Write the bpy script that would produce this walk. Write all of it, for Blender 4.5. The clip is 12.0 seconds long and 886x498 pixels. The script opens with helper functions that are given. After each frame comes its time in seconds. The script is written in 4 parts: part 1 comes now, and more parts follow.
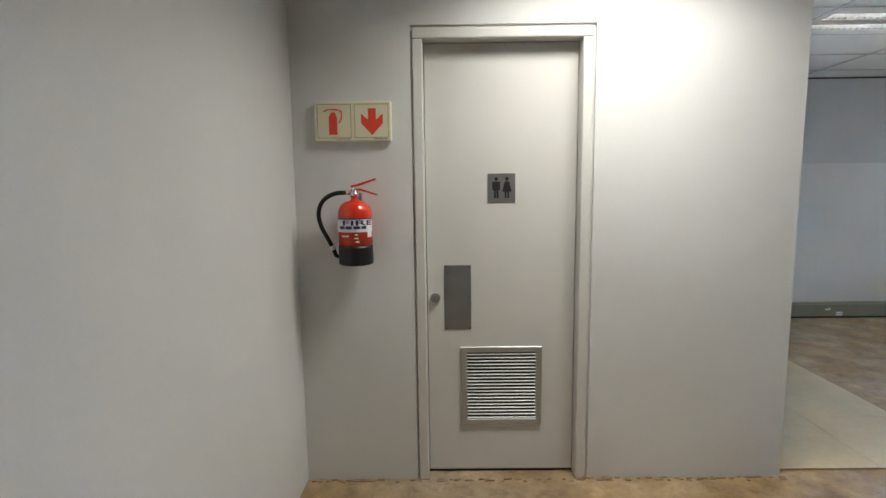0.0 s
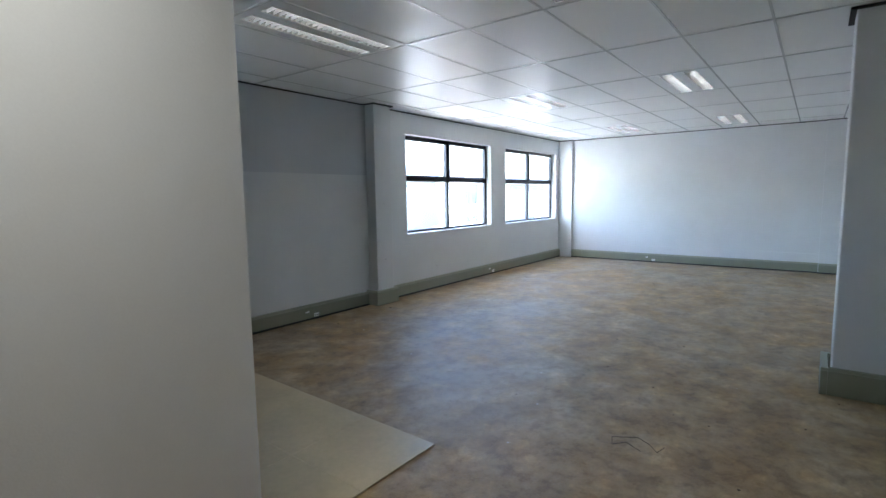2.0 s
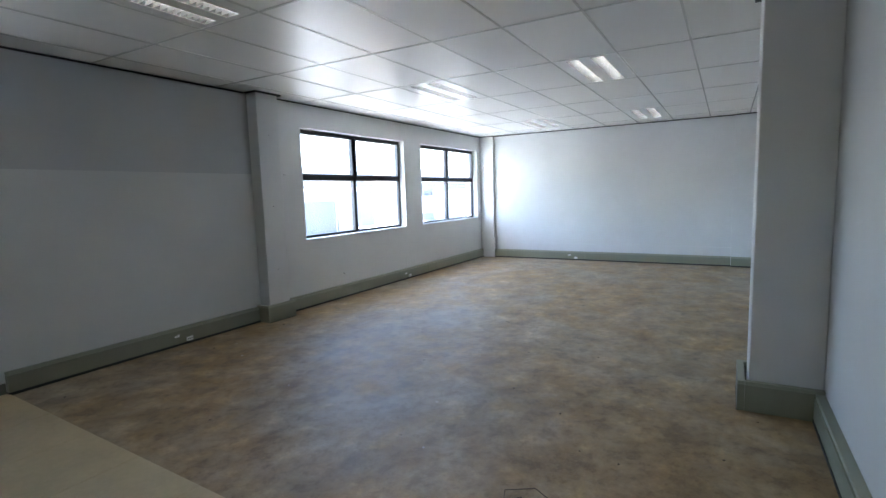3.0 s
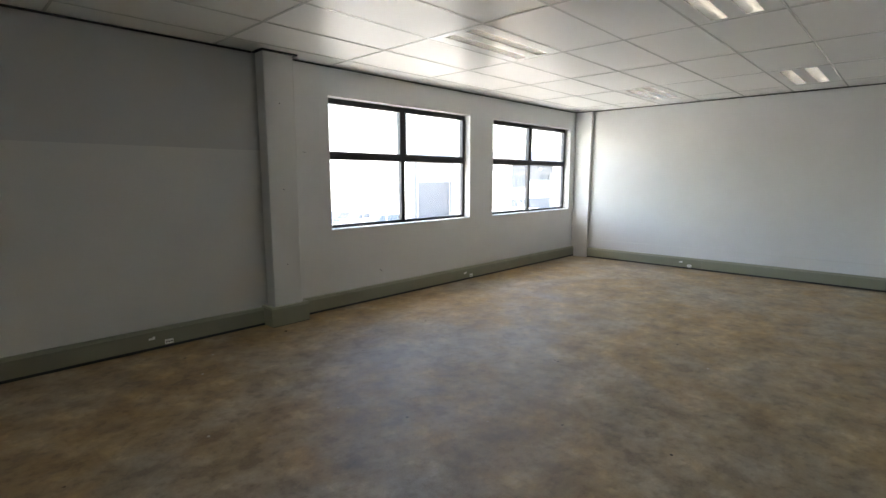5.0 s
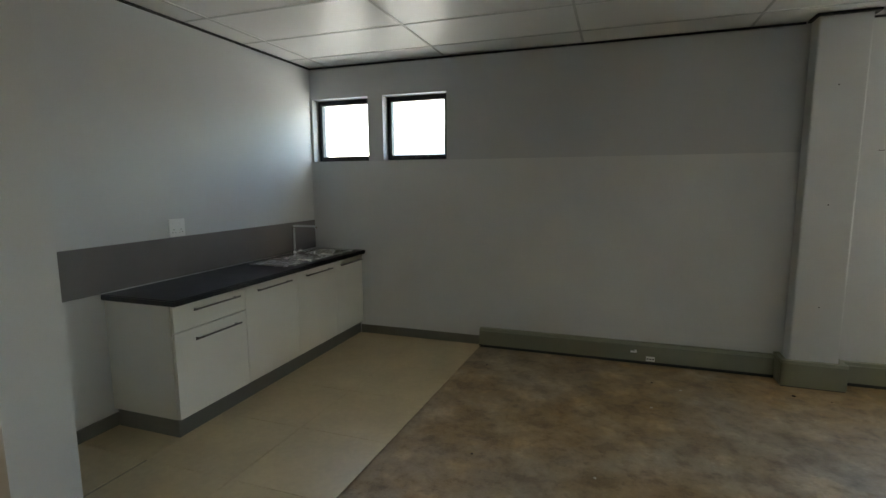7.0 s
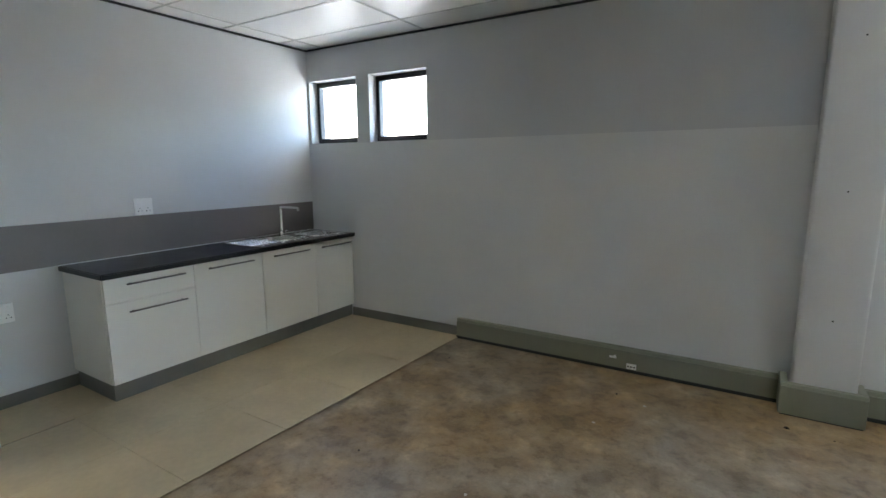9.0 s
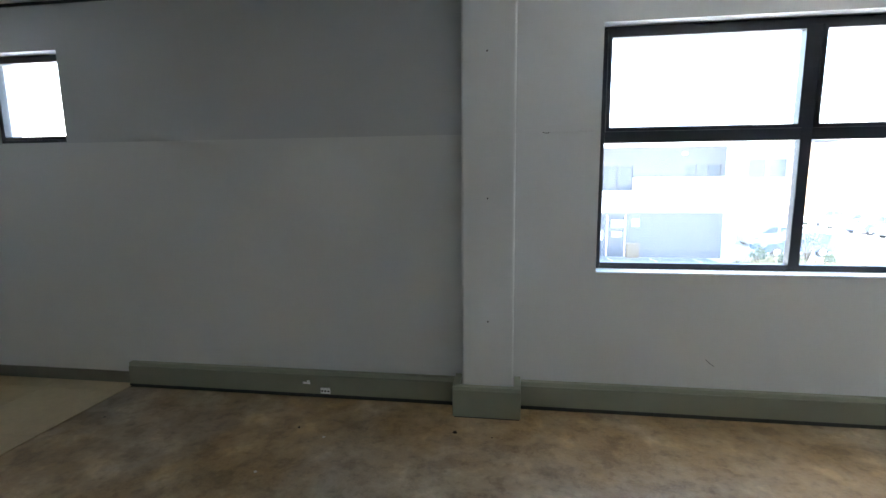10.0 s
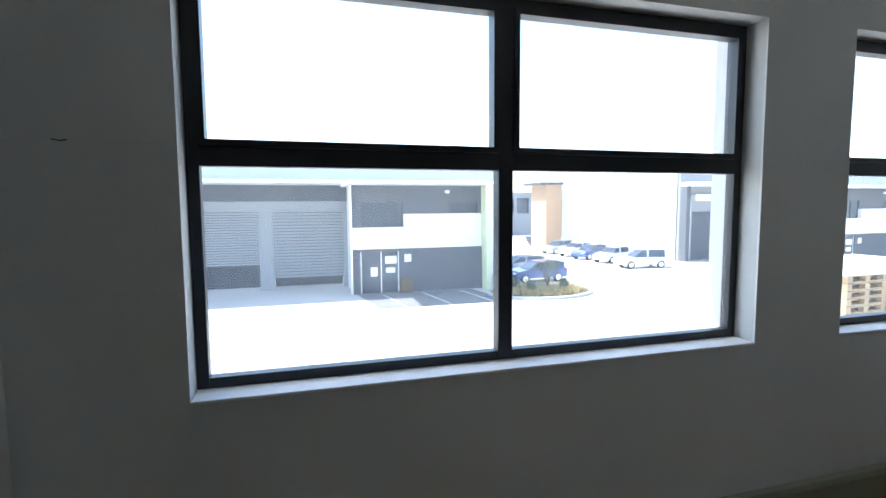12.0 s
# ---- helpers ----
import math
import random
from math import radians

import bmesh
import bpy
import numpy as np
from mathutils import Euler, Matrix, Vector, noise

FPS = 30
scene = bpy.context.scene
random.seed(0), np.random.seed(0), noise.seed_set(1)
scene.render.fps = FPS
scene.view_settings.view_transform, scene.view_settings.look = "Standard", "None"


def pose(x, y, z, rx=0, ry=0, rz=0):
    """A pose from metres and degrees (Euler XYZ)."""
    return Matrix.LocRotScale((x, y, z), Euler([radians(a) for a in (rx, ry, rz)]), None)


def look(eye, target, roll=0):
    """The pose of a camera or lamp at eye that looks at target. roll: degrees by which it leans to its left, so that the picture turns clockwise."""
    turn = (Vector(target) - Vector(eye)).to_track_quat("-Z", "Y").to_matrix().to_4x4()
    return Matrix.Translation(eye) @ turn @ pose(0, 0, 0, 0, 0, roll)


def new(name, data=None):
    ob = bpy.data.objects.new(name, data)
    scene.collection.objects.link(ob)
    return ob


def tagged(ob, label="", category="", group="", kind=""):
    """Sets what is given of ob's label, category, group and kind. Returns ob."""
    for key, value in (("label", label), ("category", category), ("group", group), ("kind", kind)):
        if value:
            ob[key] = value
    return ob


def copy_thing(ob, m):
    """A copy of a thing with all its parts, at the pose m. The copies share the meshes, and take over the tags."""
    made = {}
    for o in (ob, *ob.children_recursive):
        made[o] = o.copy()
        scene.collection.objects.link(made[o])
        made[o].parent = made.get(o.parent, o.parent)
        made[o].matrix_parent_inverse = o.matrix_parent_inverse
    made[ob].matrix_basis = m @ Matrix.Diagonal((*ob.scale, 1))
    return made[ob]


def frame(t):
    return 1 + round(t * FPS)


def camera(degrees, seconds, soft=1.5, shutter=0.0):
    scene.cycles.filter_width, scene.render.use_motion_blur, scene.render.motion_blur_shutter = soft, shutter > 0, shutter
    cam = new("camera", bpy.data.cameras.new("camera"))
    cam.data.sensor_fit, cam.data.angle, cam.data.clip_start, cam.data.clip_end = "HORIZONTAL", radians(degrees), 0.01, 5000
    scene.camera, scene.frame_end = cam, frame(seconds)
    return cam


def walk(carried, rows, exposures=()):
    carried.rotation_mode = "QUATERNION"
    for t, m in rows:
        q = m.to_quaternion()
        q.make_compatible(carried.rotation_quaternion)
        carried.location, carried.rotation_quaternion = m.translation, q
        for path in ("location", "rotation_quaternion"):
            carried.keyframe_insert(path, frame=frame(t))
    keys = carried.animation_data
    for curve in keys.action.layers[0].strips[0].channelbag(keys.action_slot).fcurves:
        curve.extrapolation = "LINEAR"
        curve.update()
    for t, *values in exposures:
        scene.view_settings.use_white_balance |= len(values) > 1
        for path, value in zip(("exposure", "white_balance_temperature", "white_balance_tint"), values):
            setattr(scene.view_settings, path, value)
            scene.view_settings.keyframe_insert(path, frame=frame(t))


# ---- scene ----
cam = camera(83.8, 12.0)
PATH = [
    (0, (0.075, 0.001, 1.514), (0.058, 1.987, 1.28), -0.7),
    (0.5, (0.077, 0.294, 1.504), (0.626, 2.203, 1.279), -1.1),
    (1, (0.204, 0.519, 1.511), (1.253, 2.205, 1.268), -0.9),
    (1.5, (0.451, 0.641, 1.501), (1.815, 2.084, 1.267), -0.4),
    (2, (0.787, 0.764, 1.485), (2.373, 1.964, 1.269), -0.8),
    (2.5, (1.156, 0.772, 1.481), (2.837, 1.832, 1.259), -1.6),
    (3, (1.563, 0.772, 1.48), (3.284, 1.765, 1.255), -1.7),
    (3.2, (1.734, 0.747, 1.457), (3.471, 1.712, 1.228), -1.4),
    (5, (3.197, 0.886, 1.503), (4.629, 2.252, 1.216), -0.0),
    (5.5, (3.533, 0.935, 1.493), (4.522, 2.652, 1.221), 0.8),
    (6, (3.756, 0.999, 1.524), (4.15, 2.941, 1.249), 0.8),
    (6.5, (3.962, 1.112, 1.554), (3.81, 3.089, 1.292), 0.2),
    (7, (4.252, 1.195, 1.551), (3.6, 3.067, 1.286), -0.3),
    (7.2, (4.312, 1.245, 1.545), (3.517, 3.06, 1.276), 0.1),
    (8.8, (5.153, 1.769, 1.529), (4.0, 3.373, 1.213), 0.2),
    (9, (5.234, 1.898, 1.531), (4.195, 3.574, 1.203), -0.3),
    (9.5, (5.576, 2.276, 1.543), (4.912, 4.131, 1.201), -1.1),
    (10, (5.867, 2.526, 1.536), (5.581, 4.482, 1.23), -0.6),
    (10.5, (6.056, 2.895, 1.551), (6.065, 4.875, 1.274), -0.2),
    (11, (6.275, 3.251, 1.536), (6.501, 5.229, 1.343), 0.0),
    (11.2, (6.389, 3.389, 1.546), (6.67, 5.361, 1.365), -0.1),
    (11.5, (6.539, 3.57, 1.558), (6.91, 5.528, 1.397), -0.1),
    (12, (6.735, 3.882, 1.559), (7.293, 5.795, 1.389), -0.4),
]
EXPOSURES = [(0.0, 5.0, 6300, 10), (0.7, 4.65, 6300, 10), (1.5, 4.25, 6200, 9), (2.0, 4.1, 6050, 8), (3.0, 4.05, 6250, 8), (5.0, 3.65, 7700, 9),
             (6.0, 3.4, 7700, 6), (6.5, 3.5, 7800, 4), (7.2, 3.75, 7800, 3), (9.0, 4.45, 6800, 7), (9.5, 4.4, 6700, 7), (10.0, 3.95, 6600, 6),
             (10.5, 3.55, 6400, 5), (11.5, 2.9, 6400, 4), (12.0, 2.2, 6500, 5)]
walk(cam, [(t, look(eye, target, roll)) for t, eye, target, roll in PATH], EXPOSURES)

# ---- daylight ----
SUN_DIR = Vector((-0.45, 0.30, 0.85)).normalized()
world = bpy.data.worlds.new("sky")
scene.world = world
world.use_nodes = True
wt = world.node_tree
sky = wt.nodes.new("ShaderNodeTexSky")
sky.sky_type = "NISHITA"
sky.sun_disc = False
sky.sun_elevation = math.asin(SUN_DIR.z)
sky.sun_rotation = math.atan2(SUN_DIR.x, SUN_DIR.y)
wt.links.new(sky.outputs[0], wt.nodes["Background"].inputs[0])
wt.nodes["Background"].inputs[1].default_value = 0.15

sun_data = bpy.data.lights.new("sun", "SUN")
sun_data.energy = 3.0
sun_data.angle = radians(0.5)
sun_data.color = (1.0, 0.96, 0.9)
sun = new("sun", sun_data)
sun.matrix_world = look(SUN_DIR * 60, (0, 0, 0))

# the one ceiling light that burns, over the lobby
lobby_data = bpy.data.lights.new("lobby_light", "AREA")
lobby_data.shape = "RECTANGLE"
lobby_data.size, lobby_data.size_y = 1.05, 0.36
lobby_data.energy = 0.8
lobby_data.color = (1.0, 0.95, 0.84)
lobby_data.spread = radians(140)
lobby_lamp = new("lobby_light", lobby_data)
lobby_lamp.matrix_world = look((0.88, 1.93, 2.70), (0.88, 1.93, 0))


# ---- materials ----
def mat(name, base, rough=0.6, metal=0.0, var=0.06, scale=2.0, fine=60.0, bump=0.04, rvar=0.025, coat=0.0):
    """A painted or plain surface with two scales of variation and a fine relief."""
    m = bpy.data.materials.new(name)
    m.use_nodes = True
    nt = m.node_tree
    b = nt.nodes["Principled BSDF"]
    geo = nt.nodes.new("ShaderNodeNewGeometry")
    n1 = nt.nodes.new("ShaderNodeTexNoise")
    n1.inputs["Scale"].default_value = scale
    n1.inputs["Detail"].default_value = 5
    n2 = nt.nodes.new("ShaderNodeTexNoise")
    n2.inputs["Scale"].default_value = fine
    n2.inputs["Detail"].default_value = 3
    for n in (n1, n2):
        nt.links.new(geo.outputs["Position"], n.inputs["Vector"])
    add = nt.nodes.new("ShaderNodeMath")
    add.operation = "MULTIPLY_ADD"
    add.inputs[1].default_value = 0.35
    nt.links.new(n2.outputs[0], add.inputs[0])
    nt.links.new(n1.outputs[0], add.inputs[2])
    ramp = nt.nodes.new("ShaderNodeMapRange")
    ramp.inputs[1].default_value, ramp.inputs[2].default_value = 0.35, 1.0
    ramp.inputs[3].default_value, ramp.inputs[4].default_value = 1 - var, 1 + var
    nt.links.new(add.outputs[0], ramp.inputs[0])
    mul = nt.nodes.new("ShaderNodeVectorMath")
    mul.operation = "SCALE"
    mul.inputs[0].default_value = base
    nt.links.new(ramp.outputs[0], mul.inputs["Scale"])
    nt.links.new(mul.outputs[0], b.inputs["Base Color"])
    rr = nt.nodes.new("ShaderNodeMapRange")
    rr.inputs[1].default_value, rr.inputs[2].default_value = 0.3, 0.7
    rr.inputs[3].default_value, rr.inputs[4].default_value = max(0.02, rough - rvar), min(1, rough + rvar)
    nt.links.new(n1.outputs[0], rr.inputs[0])
    nt.links.new(rr.outputs[0], b.inputs["Roughness"])
    b.inputs["Metallic"].default_value = metal
    b.inputs["Coat Weight"].default_value = coat
    if bump:
        bp = nt.nodes.new("ShaderNodeBump")
        bp.inputs["Strength"].default_value = bump
        bp.inputs["Distance"].default_value = 0.01
        nt.links.new(n2.outputs[0], bp.inputs["Height"])
        nt.links.new(bp.outputs[0], b.inputs["Normal"])
    return m


def ramp_node(nt, src, stops):
    r = nt.nodes.new("ShaderNodeValToRGB")
    els = r.color_ramp.elements
    while len(els) < len(stops):
        els.new(0.5)
    for e, (p, c) in zip(els, stops):
        e.position, e.color = p, (*c, 1)
    nt.links.new(src, r.inputs[0])
    return r


def screed_material():
    """Bare stained concrete screed, brown with grey worn patches, glue traces and dull shine."""
    m = bpy.data.materials.new("screed")
    m.use_nodes = True
    nt = m.node_tree
    b = nt.nodes["Principled BSDF"]
    geo = nt.nodes.new("ShaderNodeNewGeometry")

    def noise_tex(scale, detail=6, rough=0.6, dist=0.0):
        n = nt.nodes.new("ShaderNodeTexNoise")
        n.inputs["Scale"].default_value = scale
        n.inputs["Detail"].default_value = detail
        n.inputs["Roughness"].default_value = rough
        n.inputs["Distortion"].default_value = dist
        nt.links.new(geo.outputs["Position"], n.inputs["Vector"])
        return n.outputs[0]

    def mix(fac, a, c, kind="MIX"):
        x = nt.nodes.new("ShaderNodeMix")
        x.data_type, x.blend_type = "RGBA", kind
        for val, k in ((fac, 0), (a, 6), (c, 7)):
            if isinstance(val, (int, float)):
                x.inputs[k].default_value = val
            elif isinstance(val, tuple):
                x.inputs[k].default_value = (*val, 1)
            else:
                nt.links.new(val, x.inputs[k])
        return x.outputs[2]

    big = noise_tex(0.55, 5, 0.6, 0.5)
    mid = noise_tex(2.6, 9, 0.68, 0.15)
    blot = noise_tex(4.6, 9, 0.58, 0.1)
    spot = noise_tex(15, 6, 0.65, 0.1)
    fine = noise_tex(70, 4, 0.7)
    tone = ramp_node(nt, mid, [(0.30, (0.235, 0.148, 0.064)), (0.45, (0.34, 0.228, 0.11)), (0.58, (0.415, 0.298, 0.165)), (0.75, (0.50, 0.395, 0.265))])
    grey = ramp_node(nt, mid, [(0.3, (0.26, 0.21, 0.15)), (0.7, (0.45, 0.385, 0.30))])
    gmask = ramp_node(nt, big, [(0.46, (0, 0, 0)), (0.62, (0.85, 0.85, 0.85))])
    col = mix(gmask.outputs[0], tone.outputs[0], grey.outputs[0])
    # damp-looking dark blotches and pale scraped islands
    dark = ramp_node(nt, blot, [(0.38, (0.52, 0.49, 0.46)), (0.46, (0.90, 0.89, 0.88)), (0.56, (1.0, 1.0, 1.0)), (0.63, (1.32, 1.31, 1.28))])
    col = mix(0.68, col, dark.outputs[0], "MULTIPLY")
    speck = ramp_node(nt, spot, [(0.34, (0.70, 0.67, 0.63)), (0.48, (1.0, 1.0, 1.0)), (0.66, (1.14, 1.13, 1.11))])
    col = mix(0.75, col, speck.outputs[0], "MULTIPLY")
    fmask = ramp_node(nt, fine, [(0.3, (0.84, 0.84, 0.84)), (0.7, (1.08, 1.08, 1.08))])
    col = mix(0.8, col, fmask.outputs[0], "MULTIPLY")
    nt.links.new(col, b.inputs["Base Color"])
    rr = ramp_node(nt, blot, [(0.38, (0.44, 0.44, 0.44)), (0.50, (0.50, 0.50, 0.50)), (0.62, (0.60, 0.60, 0.60))])
    nt.links.new(rr.outputs[0], b.inputs["Roughness"])
    bp = nt.nodes.new("ShaderNodeBump")
    bp.inputs["Strength"].default_value = 0.40
    bp.inputs["Distance"].default_value = 0.009
    hgt = mix(0.6, spot, fine)
    nt.links.new(hgt, bp.inputs["Height"])
    nt.links.new(bp.outputs[0], b.inputs["Normal"])
    return m


def clear_glass(name, tint=(1, 1, 1)):
    m = bpy.data.materials.new(name)
    m.use_nodes = True
    nt = m.node_tree
    nt.nodes.remove(nt.nodes["Principled BSDF"])
    tr = nt.nodes.new("ShaderNodeBsdfTransparent")
    tr.inputs[0].default_value = (*tint, 1)
    gl = nt.nodes.new("ShaderNodeBsdfGlossy")
    gl.inputs["Roughness"].default_value = 0.02
    mx = nt.nodes.new("ShaderNodeMixShader")
    mx.inputs[0].default_value = 0.04
    nt.links.new(tr.outputs[0], mx.inputs[1])
    nt.links.new(gl.outputs[0], mx.inputs[2])
    # translucent layer lays a glare haze over the view, uneven by noise
    haze_veil = nt.nodes.new("ShaderNodeBsdfTranslucent")
    haze_veil.inputs[0].default_value = (0.9, 0.95, 1.0, 1)
    film = nt.nodes.new("ShaderNodeMixShader")
    veil_noise = nt.nodes.new("ShaderNodeTexNoise")
    veil_noise.inputs["Scale"].default_value = 6
    veil_noise.inputs["Detail"].default_value = 8
    amount = nt.nodes.new("ShaderNodeMapRange")
    amount.inputs[3].default_value, amount.inputs[4].default_value = 0.012, 0.05
    nt.links.new(veil_noise.outputs[0], amount.inputs[0])
    nt.links.new(amount.outputs[0], film.inputs[0])
    nt.links.new(mx.outputs[0], film.inputs[1])
    nt.links.new(haze_veil.outputs[0], film.inputs[2])
    nt.links.new(film.outputs[0], nt.nodes["Material Output"].inputs[0])
    return m


PAINT = mat("wall_paint", (0.67, 0.675, 0.67), 0.55, var=0.07, scale=1.3, fine=140, bump=0.05)
PAINT_OLD = mat("upper_wall_paint", (0.55, 0.557, 0.565), 0.6, var=0.07, scale=1.1, fine=120, bump=0.06)
SCREED = screed_material()
TILE = mat("floor_tile", (0.55, 0.445, 0.275), 0.34, var=0.20, scale=2.2, fine=30, bump=0.02, rvar=0.04)
GROUT = mat("grout", (0.34, 0.30, 0.22), 0.9, fine=90)
CEIL = mat("ceiling_tile", (0.84, 0.835, 0.82), 0.4, var=0.03, scale=1.0, fine=160, bump=0.03)
TBAR = mat("ceiling_grid", (0.80, 0.80, 0.78), 0.17, var=0.03, bump=0)
SHADOW_GAP = mat("dark_trim_and_shadow_gap", (0.03, 0.03, 0.032), 0.6, bump=0)
TRUNK = mat("trunking", (0.24, 0.248, 0.185), 0.42, var=0.06, scale=3, fine=70, bump=0.02)
TRUNK_LID = mat("trunking_lip", (0.315, 0.325, 0.25), 0.4, var=0.05, bump=0.02)
BLACK_ALU = mat("black_window_frame", (0.012, 0.014, 0.022), 0.38, var=0.15, bump=0.02)
GLASS = clear_glass("window_glass", (0.97, 0.985, 1.0))
SILL = mat("sill_paint", (0.84, 0.85, 0.86), 0.5, var=0.05, bump=0.05)
DOOR = mat("door_paint", (0.63, 0.625, 0.60), 0.42, var=0.035, scale=3, fine=200, bump=0.02)
JAMB = mat("door_frame_paint", (0.66, 0.655, 0.63), 0.38, var=0.04, bump=0.02)
STEEL = mat("brushed_steel", (0.42, 0.42, 0.42), 0.34, 0.9, var=0.12, scale=9, fine=220, bump=0.03)
CHROME = mat("chrome", (0.75, 0.76, 0.77), 0.12, 1.0, var=0.03, bump=0)
PLATE = mat("dull_steel_plate", (0.30, 0.30, 0.30), 0.42, 0.8, var=0.15, scale=9, fine=220, bump=0.03)
INOX = mat("bright_stainless", (0.72, 0.73, 0.74), 0.26, 0.95, var=0.06, scale=12, fine=200, bump=0.02)
HANDLE = mat("satin_handle", (0.22, 0.21, 0.20), 0.35, 0.9, var=0.05, bump=0)
GRILLE = mat("grey_grille_frame", (0.40, 0.40, 0.39), 0.4, 0.5, var=0.06, bump=0.01)
ALU = mat("aluminium", (0.74, 0.74, 0.73), 0.4, 0.5, var=0.06, bump=0.01)
LOUVRE = mat("bright_louvre", (0.90, 0.90, 0.90), 0.24, 0.7, var=0.02, bump=0)
WHITE_METAL = mat("white_enamel", (0.78, 0.78, 0.77), 0.3, var=0.02, bump=0)
TUBE = mat("lit_tube", (0.85, 0.85, 0.84), 0.25, var=0.02, bump=0)
TUBE.node_tree.nodes["Principled BSDF"].inputs["Emission Color"].default_value = (1.0, 0.97, 0.91, 1)
TUBE.node_tree.nodes["Principled BSDF"].inputs["Emission Strength"].default_value = 0.22
LAMINATE = mat("cream_laminate", (0.88, 0.865, 0.80), 0.32, var=0.025, scale=2, fine=150, bump=0.01)
WORKTOP_M = mat("black_worktop", (0.018, 0.019, 0.023), 0.3, var=0.35, scale=6, fine=260, bump=0.03)
SPLASH = mat("grey_splash_tile", (0.185, 0.17, 0.165), 0.3, var=0.08, scale=3, fine=40, bump=0.02)
SKIRT = mat("grey_tile_skirting", (0.19, 0.19, 0.165), 0.4, var=0.10, scale=4, fine=40, bump=0.03)
PLASTIC_W = mat("white_plastic", (0.9, 0.9, 0.89), 0.35, var=0.02, bump=0)
DARK = mat("dark_plastic_and_gap_shade", (0.015, 0.015, 0.016), 0.45, bump=0)
RED = mat("red_enamel", (0.66, 0.035, 0.012), 0.2, var=0.05, scale=8, bump=0, coat=0.4)
RED_PRINT = mat("red_print", (0.72, 0.06, 0.03), 0.5, bump=0)
CREAM_SIGN = mat("cream_sign_face", (0.76, 0.73, 0.53), 0.4, var=0.03, bump=0)
RUBBER = mat("black_rubber", (0.005, 0.005, 0.005), 0.42, var=0.2, bump=0.03)
LABEL_W = mat("label_white", (0.78, 0.78, 0.80), 0.4, bump=0)
LABEL_B = mat("label_navy", (0.02, 0.02, 0.10), 0.4, bump=0)
DEBRIS = mat("dark_debris", (0.03, 0.025, 0.02), 0.9)
CHALK = mat("pale_chip", (0.6, 0.56, 0.5), 0.9)


# ---- building helpers ----
ORIGIN = {}


def thing(name, base, label, category, group="", kind=""):
    """An Empty at the base of a thing that will carry its parts."""
    ob = new(name)
    ob.empty_display_size = 0.1
    ob.location = base
    ORIGIN[ob] = Vector(base)
    return tagged(ob, label, category, group, kind)


def part(name, bm, material, parent, label=""):
    """Links a bmesh, given in world coordinates, as one mesh under a thing or a part."""
    o = ORIGIN[parent]
    bmesh.ops.translate(bm, verts=bm.verts, vec=-o)
    ob = mesh_object(name, bm, material)
    ob.parent = parent
    ORIGIN[ob] = o
    if label:
        ob["label"] = label
    return ob


def mesh_object(name, bm, material):
    me = bpy.data.meshes.new(name)
    bm.to_mesh(me)
    bm.free()
    for m in (material if isinstance(material, (list, tuple)) else [material]):
        me.materials.append(m)
    return new(name, me)


def structure(name, bm, material, label, category):
    return tagged(mesh_object(name, bm, material), label, category, "", "structure")


def box(bm, x0, x1, y0, y1, z0, z1, bevel=0.0, mi=0):
    g = bmesh.ops.create_cube(bm, size=1.0, matrix=Matrix.LocRotScale(
        ((x0 + x1) / 2, (y0 + y1) / 2, (z0 + z1) / 2), None, (abs(x1 - x0), abs(y1 - y0), abs(z1 - z0))))
    vs = g["verts"]
    fs = list({f for v in vs for f in v.link_faces})
    for f in fs:
        f.material_index = mi
    if bevel:
        es = list({e for v in vs for e in v.link_edges})
        bmesh.ops.bevel(bm, geom=es, offset=bevel, segments=2, affect="EDGES", profile=0.5)
    return bm


def boxed(*a, **k):
    return box(bmesh.new(), *a, **k)


def cyl(bm, centre, r, h, axis="z", n=20, r2=None, mi=0):
    rot = {"z": Matrix(), "x": Matrix.Rotation(radians(90), 4, "Y"), "y": Matrix.Rotation(radians(-90), 4, "X")}[axis]
    g = bmesh.ops.create_cone(bm, cap_ends=True, segments=n, radius1=r, radius2=r if r2 is None else r2, depth=h,
                              matrix=Matrix.Translation(centre) @ rot)
    for f in {f for v in g["verts"] for f in v.link_faces}:
        f.smooth = len(f.verts) == 4
        f.material_index = mi
    return bm


def turned(bm, centre, profile, n=28):
    """A body of revolution round z from (radius, height) pairs."""
    cx, cy, cz = centre
    rings = []
    for r, z in profile:
        rings.append([bm.verts.new((cx + r * math.cos(2 * math.pi * i / n), cy + r * math.sin(2 * math.pi * i / n), cz + z)) for i in range(n)])
    for a, b in zip(rings, rings[1:]):
        for i in range(n):
            bm.faces.new((a[i], a[(i + 1) % n], b[(i + 1) % n], b[i])).smooth = True
    bm.faces.new(rings[0][::-1])
    bm.faces.new(rings[-1])
    return bm


def tube(bm, pts, r, n=10, square=False):
    pts = [Vector(p) for p in pts]
    rings = []
    up = Vector((0.13, 0.31, 0.94)).normalized()
    for i, p in enumerate(pts):
        d = (pts[min(i + 1, len(pts) - 1)] - pts[max(i - 1, 0)]).normalized()
        s = d.cross(up).normalized()
        u = s.cross(d)
        k = 4 if square else n
        rings.append([bm.verts.new(p + r * (math.cos(2 * math.pi * (j + 0.5 * square) / k) * s + math.sin(2 * math.pi * (j + 0.5 * square) / k) * u)) for j in range(k)])
    for a, b in zip(rings, rings[1:]):
        for i in range(len(a)):
            bm.faces.new((a[i], a[(i + 1) % len(a)], b[(i + 1) % len(a)], b[i])).smooth = not square
    bm.faces.new(rings[0][::-1])
    bm.faces.new(rings[-1])
    return bm


